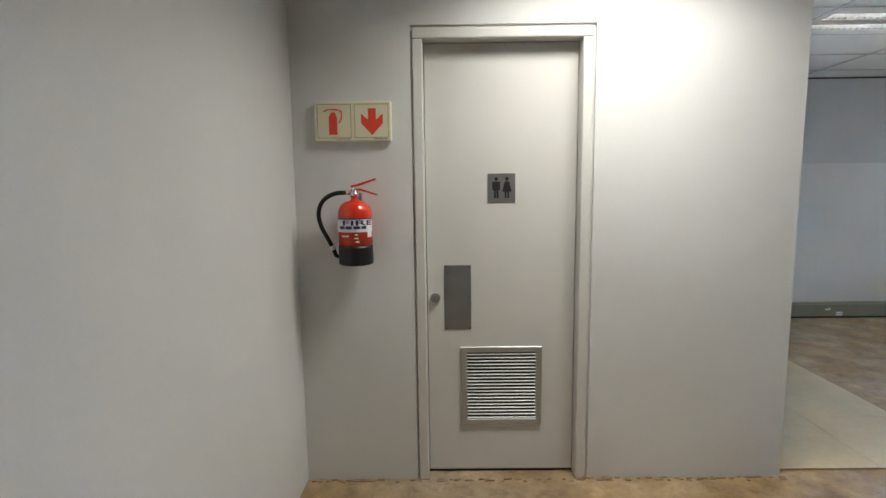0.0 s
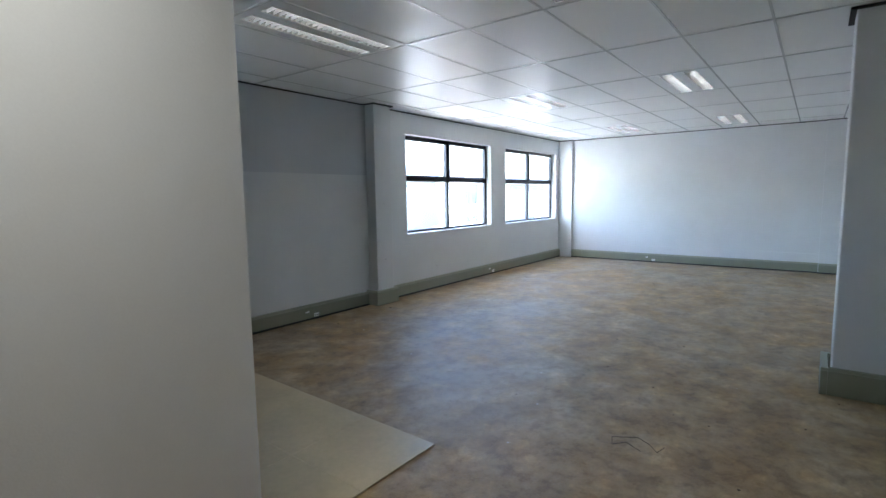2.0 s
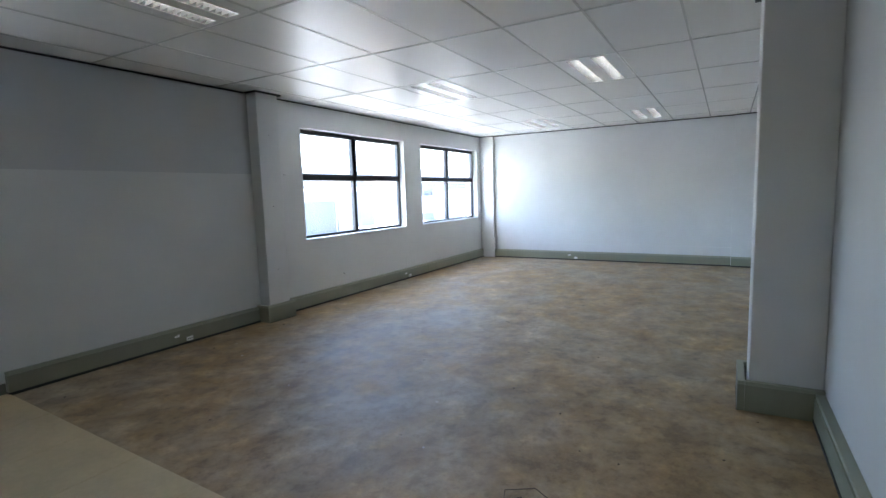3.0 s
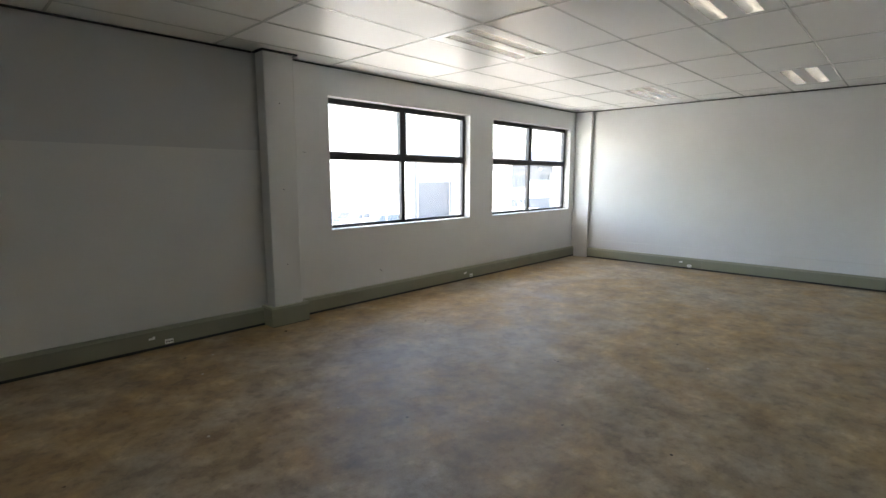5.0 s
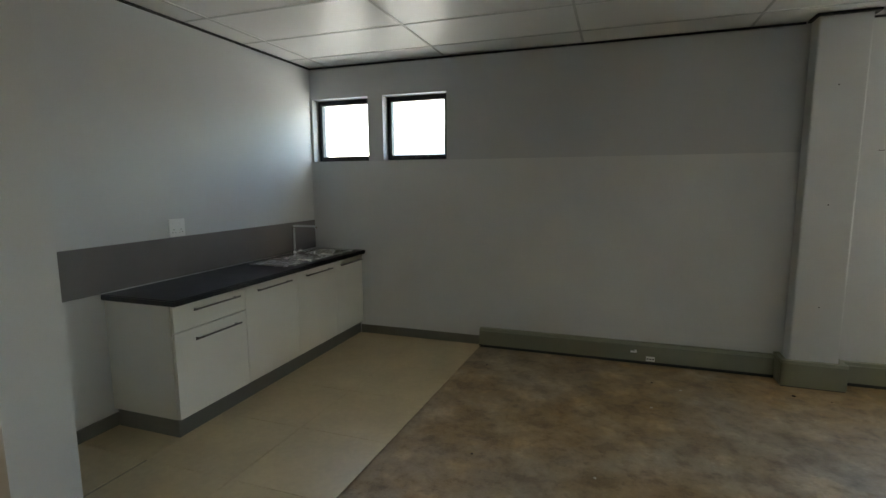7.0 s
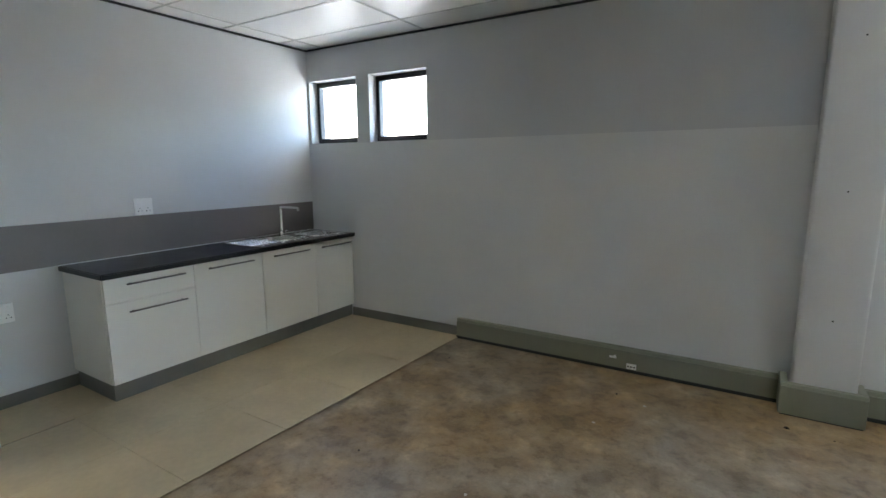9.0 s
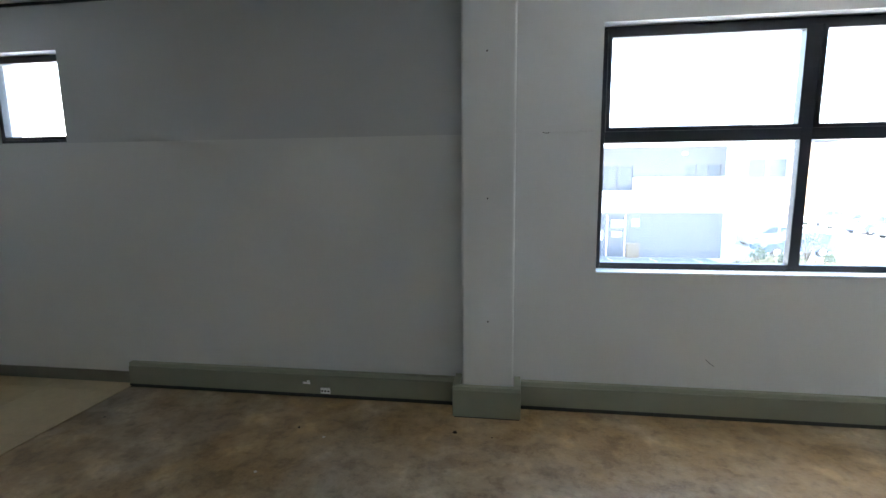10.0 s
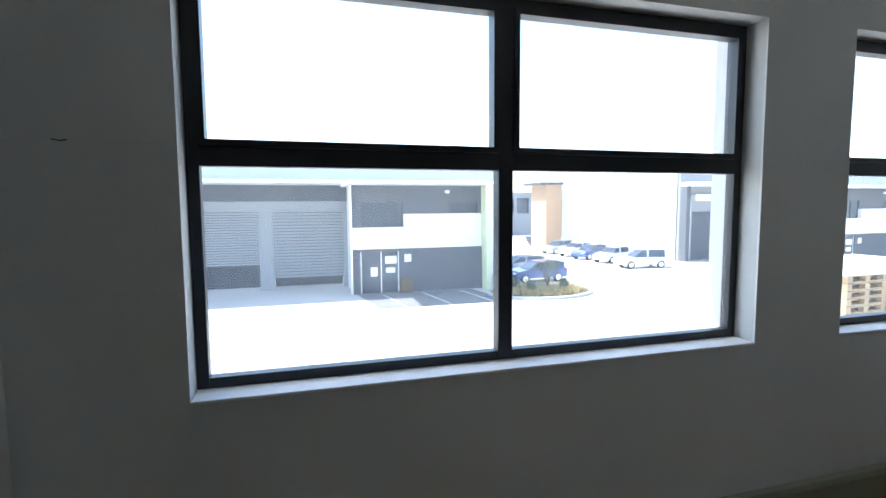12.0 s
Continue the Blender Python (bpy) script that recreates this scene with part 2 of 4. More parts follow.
def extruded(bm, outline, depth_vec):
    """A prism from a flat outline of 3D points, pushed along a vector."""
    d = Vector(depth_vec)
    a = [bm.verts.new(p) for p in outline]
    b = [bm.verts.new(Vector(p) + d) for p in outline]
    bm.faces.new(a[::-1])
    bm.faces.new(b)
    for i in range(len(a)):
        j = (i + 1) % len(a)
        bm.faces.new((a[i], a[j], b[j], b[i]))
    bmesh.ops.recalc_face_normals(bm, faces=bm.faces)
    return bm


def holed(bm, us, ts, zs, holes, along="x", mi=0):
    """A slab from u to u, t to t thick and z to z high, with rectangular holes (u0, u1, z0, z1) right through it."""
    ucut = sorted({us[0], us[1], *(h[k] for h in holes for k in (0, 1))})
    zcut = sorted({zs[0], zs[1], *(h[k] for h in holes for k in (2, 3))})

    def solid(i, j):
        if not (0 <= i < len(ucut) - 1 and 0 <= j < len(zcut) - 1):
            return False
        u, z = (ucut[i] + ucut[i + 1]) / 2, (zcut[j] + zcut[j + 1]) / 2
        return not any(h[0] < u < h[1] and h[2] < z < h[3] for h in holes)

    made = {}

    def vert(u, t, z):
        key = (round(u, 5), round(t, 5), round(z, 5))
        if key not in made:
            made[key] = bm.verts.new((u, t, z) if along == "x" else (t, u, z))
        return made[key]

    faces = []

    def quad(*c):
        faces.append(bm.faces.new([vert(*p) for p in c]))

    t0, t1 = ts
    for i in range(len(ucut) - 1):
        for j in range(len(zcut) - 1):
            if not solid(i, j):
                continue
            a, b, c, d = ucut[i], ucut[i + 1], zcut[j], zcut[j + 1]
            quad((a, t0, c), (b, t0, c), (b, t0, d), (a, t0, d))
            quad((a, t1, c), (a, t1, d), (b, t1, d), (b, t1, c))
            if not solid(i - 1, j):
                quad((a, t0, c), (a, t0, d), (a, t1, d), (a, t1, c))
            if not solid(i + 1, j):
                quad((b, t0, c), (b, t1, c), (b, t1, d), (b, t0, d))
            if not solid(i, j - 1):
                quad((a, t0, c), (a, t1, c), (b, t1, c), (b, t0, c))
            if not solid(i, j + 1):
                quad((a, t0, d), (b, t0, d), (b, t1, d), (a, t1, d))
    for f in faces:
        f.material_index = mi
    bmesh.ops.recalc_face_normals(bm, faces=faces)
    return bm


# ---- the room: shell ----
YW, YO = 5.665, 5.94          # window wall, inner upper face and outer face
XE, YS, XW, YD = 11.88, 0.215, -0.675, 2.455
XK = 1.265                     # kitchen side wall
H = 2.706
W1, W2 = (6.37, 8.77, 0.905, 2.388), (9.31, 11.64, 0.905, 2.388)
S1, S2 = (1.29, 1.92, 1.775, 2.395), (2.08, 2.735, 1.775, 2.395)
CREASE = 1.768

structure("floor", boxed(XW - 0.3, XE + 0.3, -2.8, YO - 0.02, -0.25, 0.0), SCREED, "stained brown bare concrete screed floor", "floor")

bm = holed(bmesh.new(), (XK - 0.2, XE + 0.25), (YW, YO), (-0.25, 3.3), [W1, W2, S1, S2])
structure("wall_north", bm, PAINT_OLD, "grey painted plaster wall with black framed windows", "wall")
bm = holed(bmesh.new(), (XK + 0.001, XE - 0.001), (YW - 0.012, YW - 0.001), (0.001, CREASE),
           [(W1[0], W1[1], W1[2], CREASE), (W2[0], W2[1], W2[2], CREASE)])
structure("wall_north_lower_plaster", bm, PAINT, "light grey painted lower plaster coat, ending in a ledge", "wall")
bm = holed(bmesh.new(), (5.87, XE - 0.001), (YW - 0.010, YW - 0.001), (CREASE + 0.001, H + 0.2),
           [(W1[0], W1[1], CREASE + 0.001, W1[3]), (W2[0], W2[1], CREASE + 0.001, W2[3])])
structure("wall_north_upper_plaster", bm, PAINT, "light grey painted plaster round the large windows", "wall")
structure("wall_east", boxed(XE, XE + 0.25, YS - 0.25, YW - 0.001, -0.25, 3.3), PAINT, "light grey painted plaster end wall", "wall")
structure("wall_east_lower_plaster", boxed(XE - 0.009, XE - 0.0005, 0.691, 5.329, 0.001, 0.345, 0.003), PAINT, "low band of thicker plaster along the end wall", "wall")
structure("wall_east_pier", boxed(XE - 0.075, XE - 0.001, 5.33, YW - 0.013, 0.001, H - 0.002, 0.004), PAINT, "light grey plastered pier in the corner", "wall")
structure("wall_east_pier", boxed(XE - 0.05, XE - 0.001, YS + 0.001, 0.69, 0.001, H - 0.002, 0.004), PAINT, "light grey plastered pier on the end wall", "wall")
structure("wall_south", boxed(2.2, XE, YS - 0.25, YS, -0.25, 3.3), PAINT, "light grey painted plaster wall", "wall")
structure("wall_lobby_east", boxed(2.2, 2.45, -2.6, YS - 0.251, -0.25, 3.3), PAINT, "light grey painted plaster wall", "wall")
structure("wall_lobby_south", boxed(XW - 0.25, 2.45, -2.85, -2.601, -0.25, 3.3), PAINT, "light grey painted plaster wall", "wall")
structure("wall_west", boxed(XW - 0.25, XW, -2.6, 3.4, -0.25, 3.3), PAINT, "light grey painted plaster wall", "wall")
DX0, DX1, DZ = -0.083, 0.785, 2.285
bm = holed(bmesh.new(), (XW + 0.001, 1.81), (YD, 2.75), (-0.25, 3.3), [(DX0 - 0.008, DX1 + 0.013, -0.25, DZ + 0.014)])
structure("wall_washroom", bm, PAINT, "light grey painted partition wall round the washroom door", "wall")
structure("wall_kitchen", boxed(XK - 0.2, XK, 2.751, YW - 0.001, -0.25, 3.3), PAINT, "light grey painted kitchenette wall", "wall")
structure("wall_washroom_back", boxed(XW, XK - 0.201, 3.3, 3.4, -0.25, 3.3), PAINT, "plain wall behind the washroom door", "wall")

# columns
structure("column", boxed(5.55, 5.868, 5.487, YW - 0.013, 0.001, H - 0.001, 0.012), PAINT, "grey painted plaster column against the window wall", "column")
structure("column", boxed(5.255, 5.62, YS + 0.001, 0.615, 0.001, H - 0.001, 0.008), PAINT, "grey painted plaster column against the side wall", "column")

# ---- ceiling ----
GX, GY = 1.225, 0.605
XG = [2.72 + GX * k for k in range(-3, 9)]
YG = [4.71 + GY * k for k in range(-13, 3)]
LAMPS = [(2.72, 3.50), (2.72 + 3 * GX, 3.50), (2.72 + 6 * GX, 3.50), (2.72, 1.685), (2.72 + 3 * GX, 1.685), (2.72 + 6 * GX, 1.685), (0.27, 1.685)]


def ceiling_grid():
    bm = bmesh.new()
    xs = [XW] + [x for x in XG if XW + 0.05 < x < XE - 0.05] + [XE]
    ys = [-2.6] + [y for y in YG if -2.55 < y < YW - 0.05] + [YW]
    rnd = random.Random(4)
    for a, b in zip(xs, xs[1:]):
        for c, d in zip(ys, ys[1:]):
            if any(abs(a - lx) < 0.02 and abs(c - ly) < 0.02 for lx, ly in LAMPS):
                continue
            z = H + 0.0025
            q = [(a, c), (b, c), (b, d), (a, d)]
            vs = [bm.verts.new((x, y, z + rnd.uniform(-0.0012, 0.0012))) for x, y in q]
            f = bm.faces.new(vs[::-1])
            f.material_index = 0
    for x in xs[1:-1]:
        box(bm, x - 0.008, x + 0.008, -2.6, YW, H - 0.003, H + 0.030, mi=1)
    for y in ys[1:-1]:
        box(bm, XW, XE, y - 0.008, y + 0.008, H - 0.002, H + 0.030, mi=1)
    # roof slab above
    box(bm, XW - 0.25, XE + 0.25, -2.85, YO, 3.3, 3.5, mi=0)
    return bm


structure("ceiling", ceiling_grid(), [CEIL, TBAR], "white suspended ceiling of large tiles in a metal grid", "ceiling")
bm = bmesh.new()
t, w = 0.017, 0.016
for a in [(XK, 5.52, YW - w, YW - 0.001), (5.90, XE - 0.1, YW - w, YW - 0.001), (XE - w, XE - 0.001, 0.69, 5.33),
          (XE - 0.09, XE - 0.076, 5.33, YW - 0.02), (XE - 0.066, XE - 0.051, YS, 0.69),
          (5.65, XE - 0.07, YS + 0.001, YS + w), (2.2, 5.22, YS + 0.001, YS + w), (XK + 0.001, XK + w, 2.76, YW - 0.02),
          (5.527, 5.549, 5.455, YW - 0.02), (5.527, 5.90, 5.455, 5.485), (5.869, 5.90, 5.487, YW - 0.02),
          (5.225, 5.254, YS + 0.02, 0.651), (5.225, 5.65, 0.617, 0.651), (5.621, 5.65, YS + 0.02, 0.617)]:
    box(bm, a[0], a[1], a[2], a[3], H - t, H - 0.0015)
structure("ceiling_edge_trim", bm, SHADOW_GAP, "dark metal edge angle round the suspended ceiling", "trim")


def ceiling_light():
    x0, y0 = 0.012, 0.012
    lx, ly = GX - 0.024, GY - 0.024
    ob = thing("ceiling_light", (0, 0, 0), "lit recessed fluorescent ceiling light with two bright louvre strips", "ceiling light", "recessed ceiling lights")
    slots = [(0.06, lx - 0.035, 0.12, 0.245), (0.06, lx - 0.035, ly - 0.225, ly - 0.10)]
    bm = bmesh.new()
    # flat white pan with two slots
    hb = holed(bmesh.new(), (x0, x0 + lx), (0.0, 0.004), (y0, y0 + ly), [(x0 + a, x0 + b, y0 + c, y0 + d) for a, b, c, d in slots])
    bmesh.ops.rotate(hb, verts=hb.verts, cent=(0, 0, 0), matrix=Matrix.Rotation(radians(-90), 3, "X"))
    bmesh.ops.scale(hb, verts=hb.verts, vec=(1, 1, 1))
    for v in hb.verts:
        v.co.y, v.co.z = abs(v.co.y), abs(v.co.z)
    bmesh.ops.recalc_face_normals(hb, faces=hb.faces)
    part("pan", hb, WHITE_METAL, ob, "white enamelled pan")
    for a, b, c, d in slots:
        a, b, c, d = x0 + a, x0 + b, y0 + c, y0 + d
        bm = bmesh.new()
        n = 6
        prof = [(c + (d - c) * i / n, 0.004 + 0.050 * math.sin(math.pi * i / n) ** 0.7) for i in range(n + 1)]
        lo = [bm.verts.new((a, y, z)) for y, z in prof]
        hi = [bm.verts.new((b, y, z)) for y, z in prof]
        for i in range(n):
            bm.faces.new((lo[i], lo[i + 1], hi[i + 1], hi[i])).smooth = True
        bm.faces.new(lo)
        bm.faces.new(hi[::-1])
        trough = part("louvre_trough", bm, LOUVRE, ob, "polished reflector trough")
        bm = bmesh.new()
        k = 24
        for i in range(1, k):
            x = a + (b - a) * i / k
            box(bm, x - 0.0025, x + 0.0025, c + 0.004, d - 0.004, 0.001, 0.026)
        part("louvre_grid", bm, LOUVRE, trough, "bright cross-bladed grid")
        part("tube", cyl(bmesh.new(), ((a + b) / 2, (c + d) / 2, 0.036), 0.009, b - a - 0.01, "x", 12), TUBE, trough, "white fluorescent tube")
    return ob


lamp_0 = ceiling_light()
lamp_0.location = (LAMPS[0][0], LAMPS[0][1], H)
for lx, ly in LAMPS[1:]:
    copy_thing(lamp_0, Matrix.Translation((lx, ly, H)))


# ---- windows ----
def big_window(name, o):
    x0, x1, z0, z1 = o
    y0, y1 = 5.765, 5.815
    ob = thing(name, (x0, y0, z0), "black aluminium four-pane window with opening top sashes", "window", "large windows", "structure")
    xm = x0 + 0.4925 * (x1 - x0)
    zt0, zt1 = z0 + 0.80, z0 + 0.868
    f = 0.042
    bm = bmesh.new()
    box(bm, x0 + 0.001, x0 + f, y0, y1, z0 + 0.012, z1 - 0.001, 0.003)
    box(bm, x1 - f, x1 - 0.001, y0, y1, z0 + 0.012, z1 - 0.001, 0.003)
    box(bm, x0 + f, x1 - f, y0, y1, z1 - f, z1 - 0.001, 0.003)
    box(bm, x0 + f, x1 - f, y0, y1, z0 + 0.012, z0 + 0.05, 0.003)
    part("window_frame", bm, BLACK_ALU, ob)
    part("transom", boxed(x0 + f, x1 - f, y0 - 0.004, y1 + 0.002, zt0, zt1, 0.003), BLACK_ALU, ob)
    part("mullion", boxed(xm - 0.032, xm + 0.032, y0 - 0.007, y1 + 0.004, z0 + 0.02, z1 - f + 0.002, 0.004), BLACK_ALU, ob)
    for a, b in ((x0 + f, xm - 0.032), (xm + 0.032, x1 - f)):
        part("pane", boxed(a, b, 5.790, 5.794, z0 + 0.05, zt0), GLASS, ob).visible_shadow = False
        g = 0.024
        sash = holed(bmesh.new(), (a + 0.001, b - 0.001), (y0 - 0.016, y1 - 0.005), (zt1 + 0.001, z1 - f - 0.001), [(a + g, b - g, zt1 + g, z1 - f - g)])
        sash_ob = part("sash", sash, BLACK_ALU, ob, "black opening sash")
        part("pane", boxed(a + g - 0.002, b - g + 0.002, 5.786, 5.790, zt1 + g - 0.002, z1 - f - g + 0.002), GLASS, sash_ob).visible_shadow = False
        for k in (0.2, 0.8):
            x = a + (b - a) * k
            part("latch", boxed(x - 0.03, x + 0.03, y0 - 0.024, y0 - 0.016, zt1 + 0.006, zt1 + 0.018, 0.003), BLACK_ALU, sash_ob)
    part("window_sill", boxed(x0 + 0.001, x1 - 0.001, YW - 0.02, y0 + 0.03, z0 + 0.0, z0 + 0.012, 0.004), SILL, ob, "white painted sill")
    return ob


big_window("window_1", W1)
big_window("window_2", W2)


def small_window(name, o):
    x0, x1, z0, z1 = o
    y0, y1 = 5.775, 5.82
    ob = thing(name, (x0, y0, z0), "small high black aluminium window with one sash", "window", "small windows", "structure")
    part("window_frame", holed(bmesh.new(), (x0 + 0.001, x1 - 0.001), (y0, y1), (z0 + 0.001, z1 - 0.001), [(x0 + 0.028, x1 - 0.028, z0 + 0.028, z1 - 0.028)]), BLACK_ALU, ob)
    sash = part("sash", holed(bmesh.new(), (x0 + 0.029, x1 - 0.029), (y0 - 0.014, y1 - 0.006), (z0 + 0.029, z1 - 0.029), [(x0 + 0.052, x1 - 0.052, z0 + 0.052, z1 - 0.052)]), BLACK_ALU, ob)
    part("pane", boxed(x0 + 0.05, x1 - 0.05, 5.792, 5.796, z0 + 0.05, z1 - 0.05), GLASS, sash).visible_shadow = False
    xm = (x0 + x1) / 2
    part("latch", boxed(xm - 0.03, xm + 0.03, y0 - 0.024, y0 - 0.014, z0 + 0.034, z0 + 0.046, 0.003), BLACK_ALU, sash)
    return ob


small_window("window_3", S1)
small_window("window_4", S2)


# ---- skirting trunking ----
TZ0, TZ1 = 0.024, 0.186


def trunk_run(name, along, a, b, wall, face, joints=(), z0=TZ0, z1=TZ1, label="grey-green metal skirting trunking along the wall"):
    """A run of trunking from a to b on a wall; wall and face are its back and front."""
    base = (a, face, 0) if along == "x" else (face, a, 0)
    ob = thing(name, base, label, "trunking", "skirting trunking", "structure")
    cuts = [a, *joints, b]
    s = 1 if wall > face else -1
    for c, d in zip(cuts, cuts[1:]):
        c, d = c + 0.0015, d - 0.0015
        lo, hi = sorted((face, wall - s * 0.001))
        args = (c, d, lo, hi) if along == "x" else (lo, hi, c, d)
        sec = part("section", boxed(*args, z0, z1 - 0.028, 0.003), TRUNK, ob)
        lo2, hi2 = sorted((face + s * 0.006, wall - s * 0.001))
        args = (c, d, lo2, hi2) if along == "x" else (lo2, hi2, c, d)
        part("lip", boxed(*args, z1 - 0.0275, z1, 0.004), TRUNK_LID, sec, "paler top lip")
    # near-black strip, slightly proud, paints the shadow gap between trunking and floor
    lo, hi = sorted((face - s * 0.002, wall - s * 0.001))
    args = (a, b, lo, hi) if along == "x" else (lo, hi, a, b)
    part("gap_shade_strip", boxed(*args, 0.001, z0), SHADOW_GAP, ob, "black strip standing in for the shadow gap under the trunking")
    return ob


YT = YW - 0.012
trunk_run("trunking", "x", 3.076, 5.49, YT, 5.603)
trunk_run("trunking", "x", 5.917, 11.82, YT, 5.603, (8.425, 10.3))
trunk_run("trunking", "y", 0.69, 5.60, XE - 0.009, 11.83, (3.3,))
trunk_run("trunking", "y", 0.28, 0.688, XE - 0.05, 11.775)
trunk_run("trunking", "x", 2.3, 5.21, YS, 0.271)
trunk_run("trunking", "x", 5.665, 11.76, YS, 0.271)


def column_trunk(x0, x1, yf, yb, side):
    """Trunking boxed round three sides of a column."""
    ob = thing("column_trunking", ((x0 + x1) / 2, yf, 0), "grey-green metal trunking boxed round the column foot", "trunking", "column trunking", "structure")
    t = 0.042
    y0, y1 = sorted((yf, yf + side * t))
    ya, yb2 = sorted((yf + side * (t + 0.001), yb))
    z1 = 0.205
    for nm, a in (("front", (x0, x1, y0, y1)), ("side", (x0, x0 + t, ya, yb2)), ("side", (x1 - t, x1, ya, yb2))):
        sec = part(nm + "_section", boxed(*a, 0.004, z1 - 0.024, 0.004), TRUNK, ob)
        part("lip", boxed(a[0], a[1], a[2], a[3], z1 - 0.0235, z1, 0.004), TRUNK_LID, sec, "paler top lip")
    # the shadow line at the foot, drawn as a thin black strip
    part("gap_shade_line", boxed(x0 + 0.01, x1 - 0.01, y0 - 0.002 if side > 0 else y1 - 0.02, y0 + 0.02 if side > 0 else y1 + 0.002, 0.0005, 0.0038), SHADOW_GAP, ob, "black strip standing in for the shadow line at the column foot")
    return ob


column_trunk(5.49, 5.917, 5.445, YT - 0.001, 1)
column_trunk(5.209, 5.665, 0.678, YS + 0.001, -1)


def trunk_outlet(at, facing):
    """A small white data outlet and a three-hole power outlet in the trunking face."""
    x, y = at

    def put_box(u0, u1, d, z0, z1, bev=0.002):
        if facing == "-y":
            return boxed(x + u0, x + u1, y - d, y - 0.0005, z0, z1, bev)
        return boxed(x - d, x - 0.0005, y - u1, y - u0, z0, z1, bev)

    ob = thing("data_outlet", (x, y, 0.09), "small white data outlet clipped into the grey trunking", "outlet", "data outlets")
    part("plate", put_box(-0.032, 0.02, 0.006, 0.095, 0.112), PLASTIC_W, ob)
    part("jack", put_box(0.0, 0.018, 0.012, 0.100, 0.122), PLASTIC_W, ob)
    ob = thing("power_outlet", (x, y, 0.03), "white power outlet with three dark holes in the trunking", "outlet", "power outlets")
    part("plate", put_box(0.095, 0.165, 0.008, 0.032, 0.074), PLASTIC_W, ob)
    for k in range(3):
        u = 0.108 + 0.022 * k
        part("hole", put_box(u - 0.0065, u + 0.0065, 0.0092, 0.047, 0.057, 0.0), DARK, ob)


for xo in (4.456, 8.62):
    trunk_outlet((xo, 5.603), "-y")
trunk_outlet((11.83, 3.62), "-x")

# ---- lobby: washroom door ----
def washroom_door():
    ob = thing("door_1", ((DX0 + DX1) / 2, YD, 0), "closed pale grey flush door in a pressed metal frame", "door", "", "structure")
    w = 0.05
    jf = 2.447
    bm = bmesh.new()
    box(bm, DX0, DX0 + w, jf, 2.60, 0.0, DZ - w, 0.006)
    box(bm, DX1 - w, DX1, jf, 2.60, 0.0, DZ - w, 0.006)
    box(bm, DX0, DX1, jf, 2.60, DZ - w, DZ, 0.006)
    part("door_frame", bm, JAMB, ob, "pressed steel frame painted grey")
    part("joint_filler", holed(bmesh.new(), (DX0 - 0.0078, DX1 + 0.0128), (2.466, 2.59), (0.001, DZ + 0.0138), [(DX0 - 0.0002, DX1 + 0.0002, 0.001, DZ + 0.0002)]), JAMB, ob, "recessed grey filler round the frame")
    leaf = part("leaf", boxed(DX0 + w + 0.003, DX1 - w - 0.003, 2.522, 2.562, 0.016, DZ - w - 0.004, 0.003), DOOR, ob, "flush painted door leaf")
    plate = part("push_plate", boxed(0.057, 0.197, 2.519, 2.5222, 0.793, 1.133, 0.001), PLATE, leaf, "brushed steel push plate")
    for x in (0.064, 0.19):
        for z in (0.80, 0.965, 1.126):
            cyl_bm = cyl(bmesh.new(), (x, 2.5185, z), 0.003, 0.002, "y", 8)
            part("screw", cyl_bm, DARK, leaf)
    bm = cyl(bmesh.new(), (0.011, 2.514, 0.963), 0.024, 0.016, "y", 24)
    cyl(bm, (0.011, 2.504, 0.963), 0.017, 0.010, "y", 20)
    part("lock_cylinder", bm, STEEL, leaf, "round steel lock cylinder")
    # shade in the gap under the leaf, put in as a dark strip
    part("gap_shade", boxed(DX0 + w, DX1 - w, 2.53, 2.60, 0.0005, 0.012), DARK, ob, "dark strip standing in for the shaded gap under the leaf")
    return ob


washroom_door()


def door_vent():
    x0, x1, z0, z1, y = 0.141, 0.566, 0.272, 0.70, 2.522
    ob = thing("door_vent", ((x0 + x1) / 2, y, z0), "aluminium louvred ventilation grille set in the door", "vent")
    f = 0.032
    hb = holed(bmesh.new(), (x0, x1), (y - 0.012, y - 0.0005), (z0, z1), [(x0 + f, x1 - f, z0 + f, z1 - f)])
    bmesh.ops.bevel(hb, geom=[e for e in hb.edges if e.is_boundary is False and e.calc_face_angle(0) > 1], offset=0.003, segments=1, affect="EDGES")
    part("grille_frame", hb, GRILLE, ob)
    # near-black sheet supplies the shade seen between the slats
    part("backing", boxed(x0 + f, x1 - f, y - 0.0022, y - 0.0006, z0 + f, z1 - f), DARK, ob, "dark sheet painting the shade between the slats")
    n = 20
    for i in range(n):
        zc = z0 + f + (z1 - z0 - 2 * f) * (i + 0.5) / n
        h = 0.0022
        out = [(x0 + f + 0.001, y - 0.0115, zc - h), (x0 + f + 0.001, y - 0.0095, zc - h), (x0 + f + 0.001, y - 0.0028, zc + h * 0.75), (x0 + f + 0.001, y - 0.0048, zc + h * 0.75)]
        part("slat", extruded(bmesh.new(), out, (x1 - x0 - 2 * f - 0.002, 0, 0)), ALU, ob)
    return ob


door_vent()


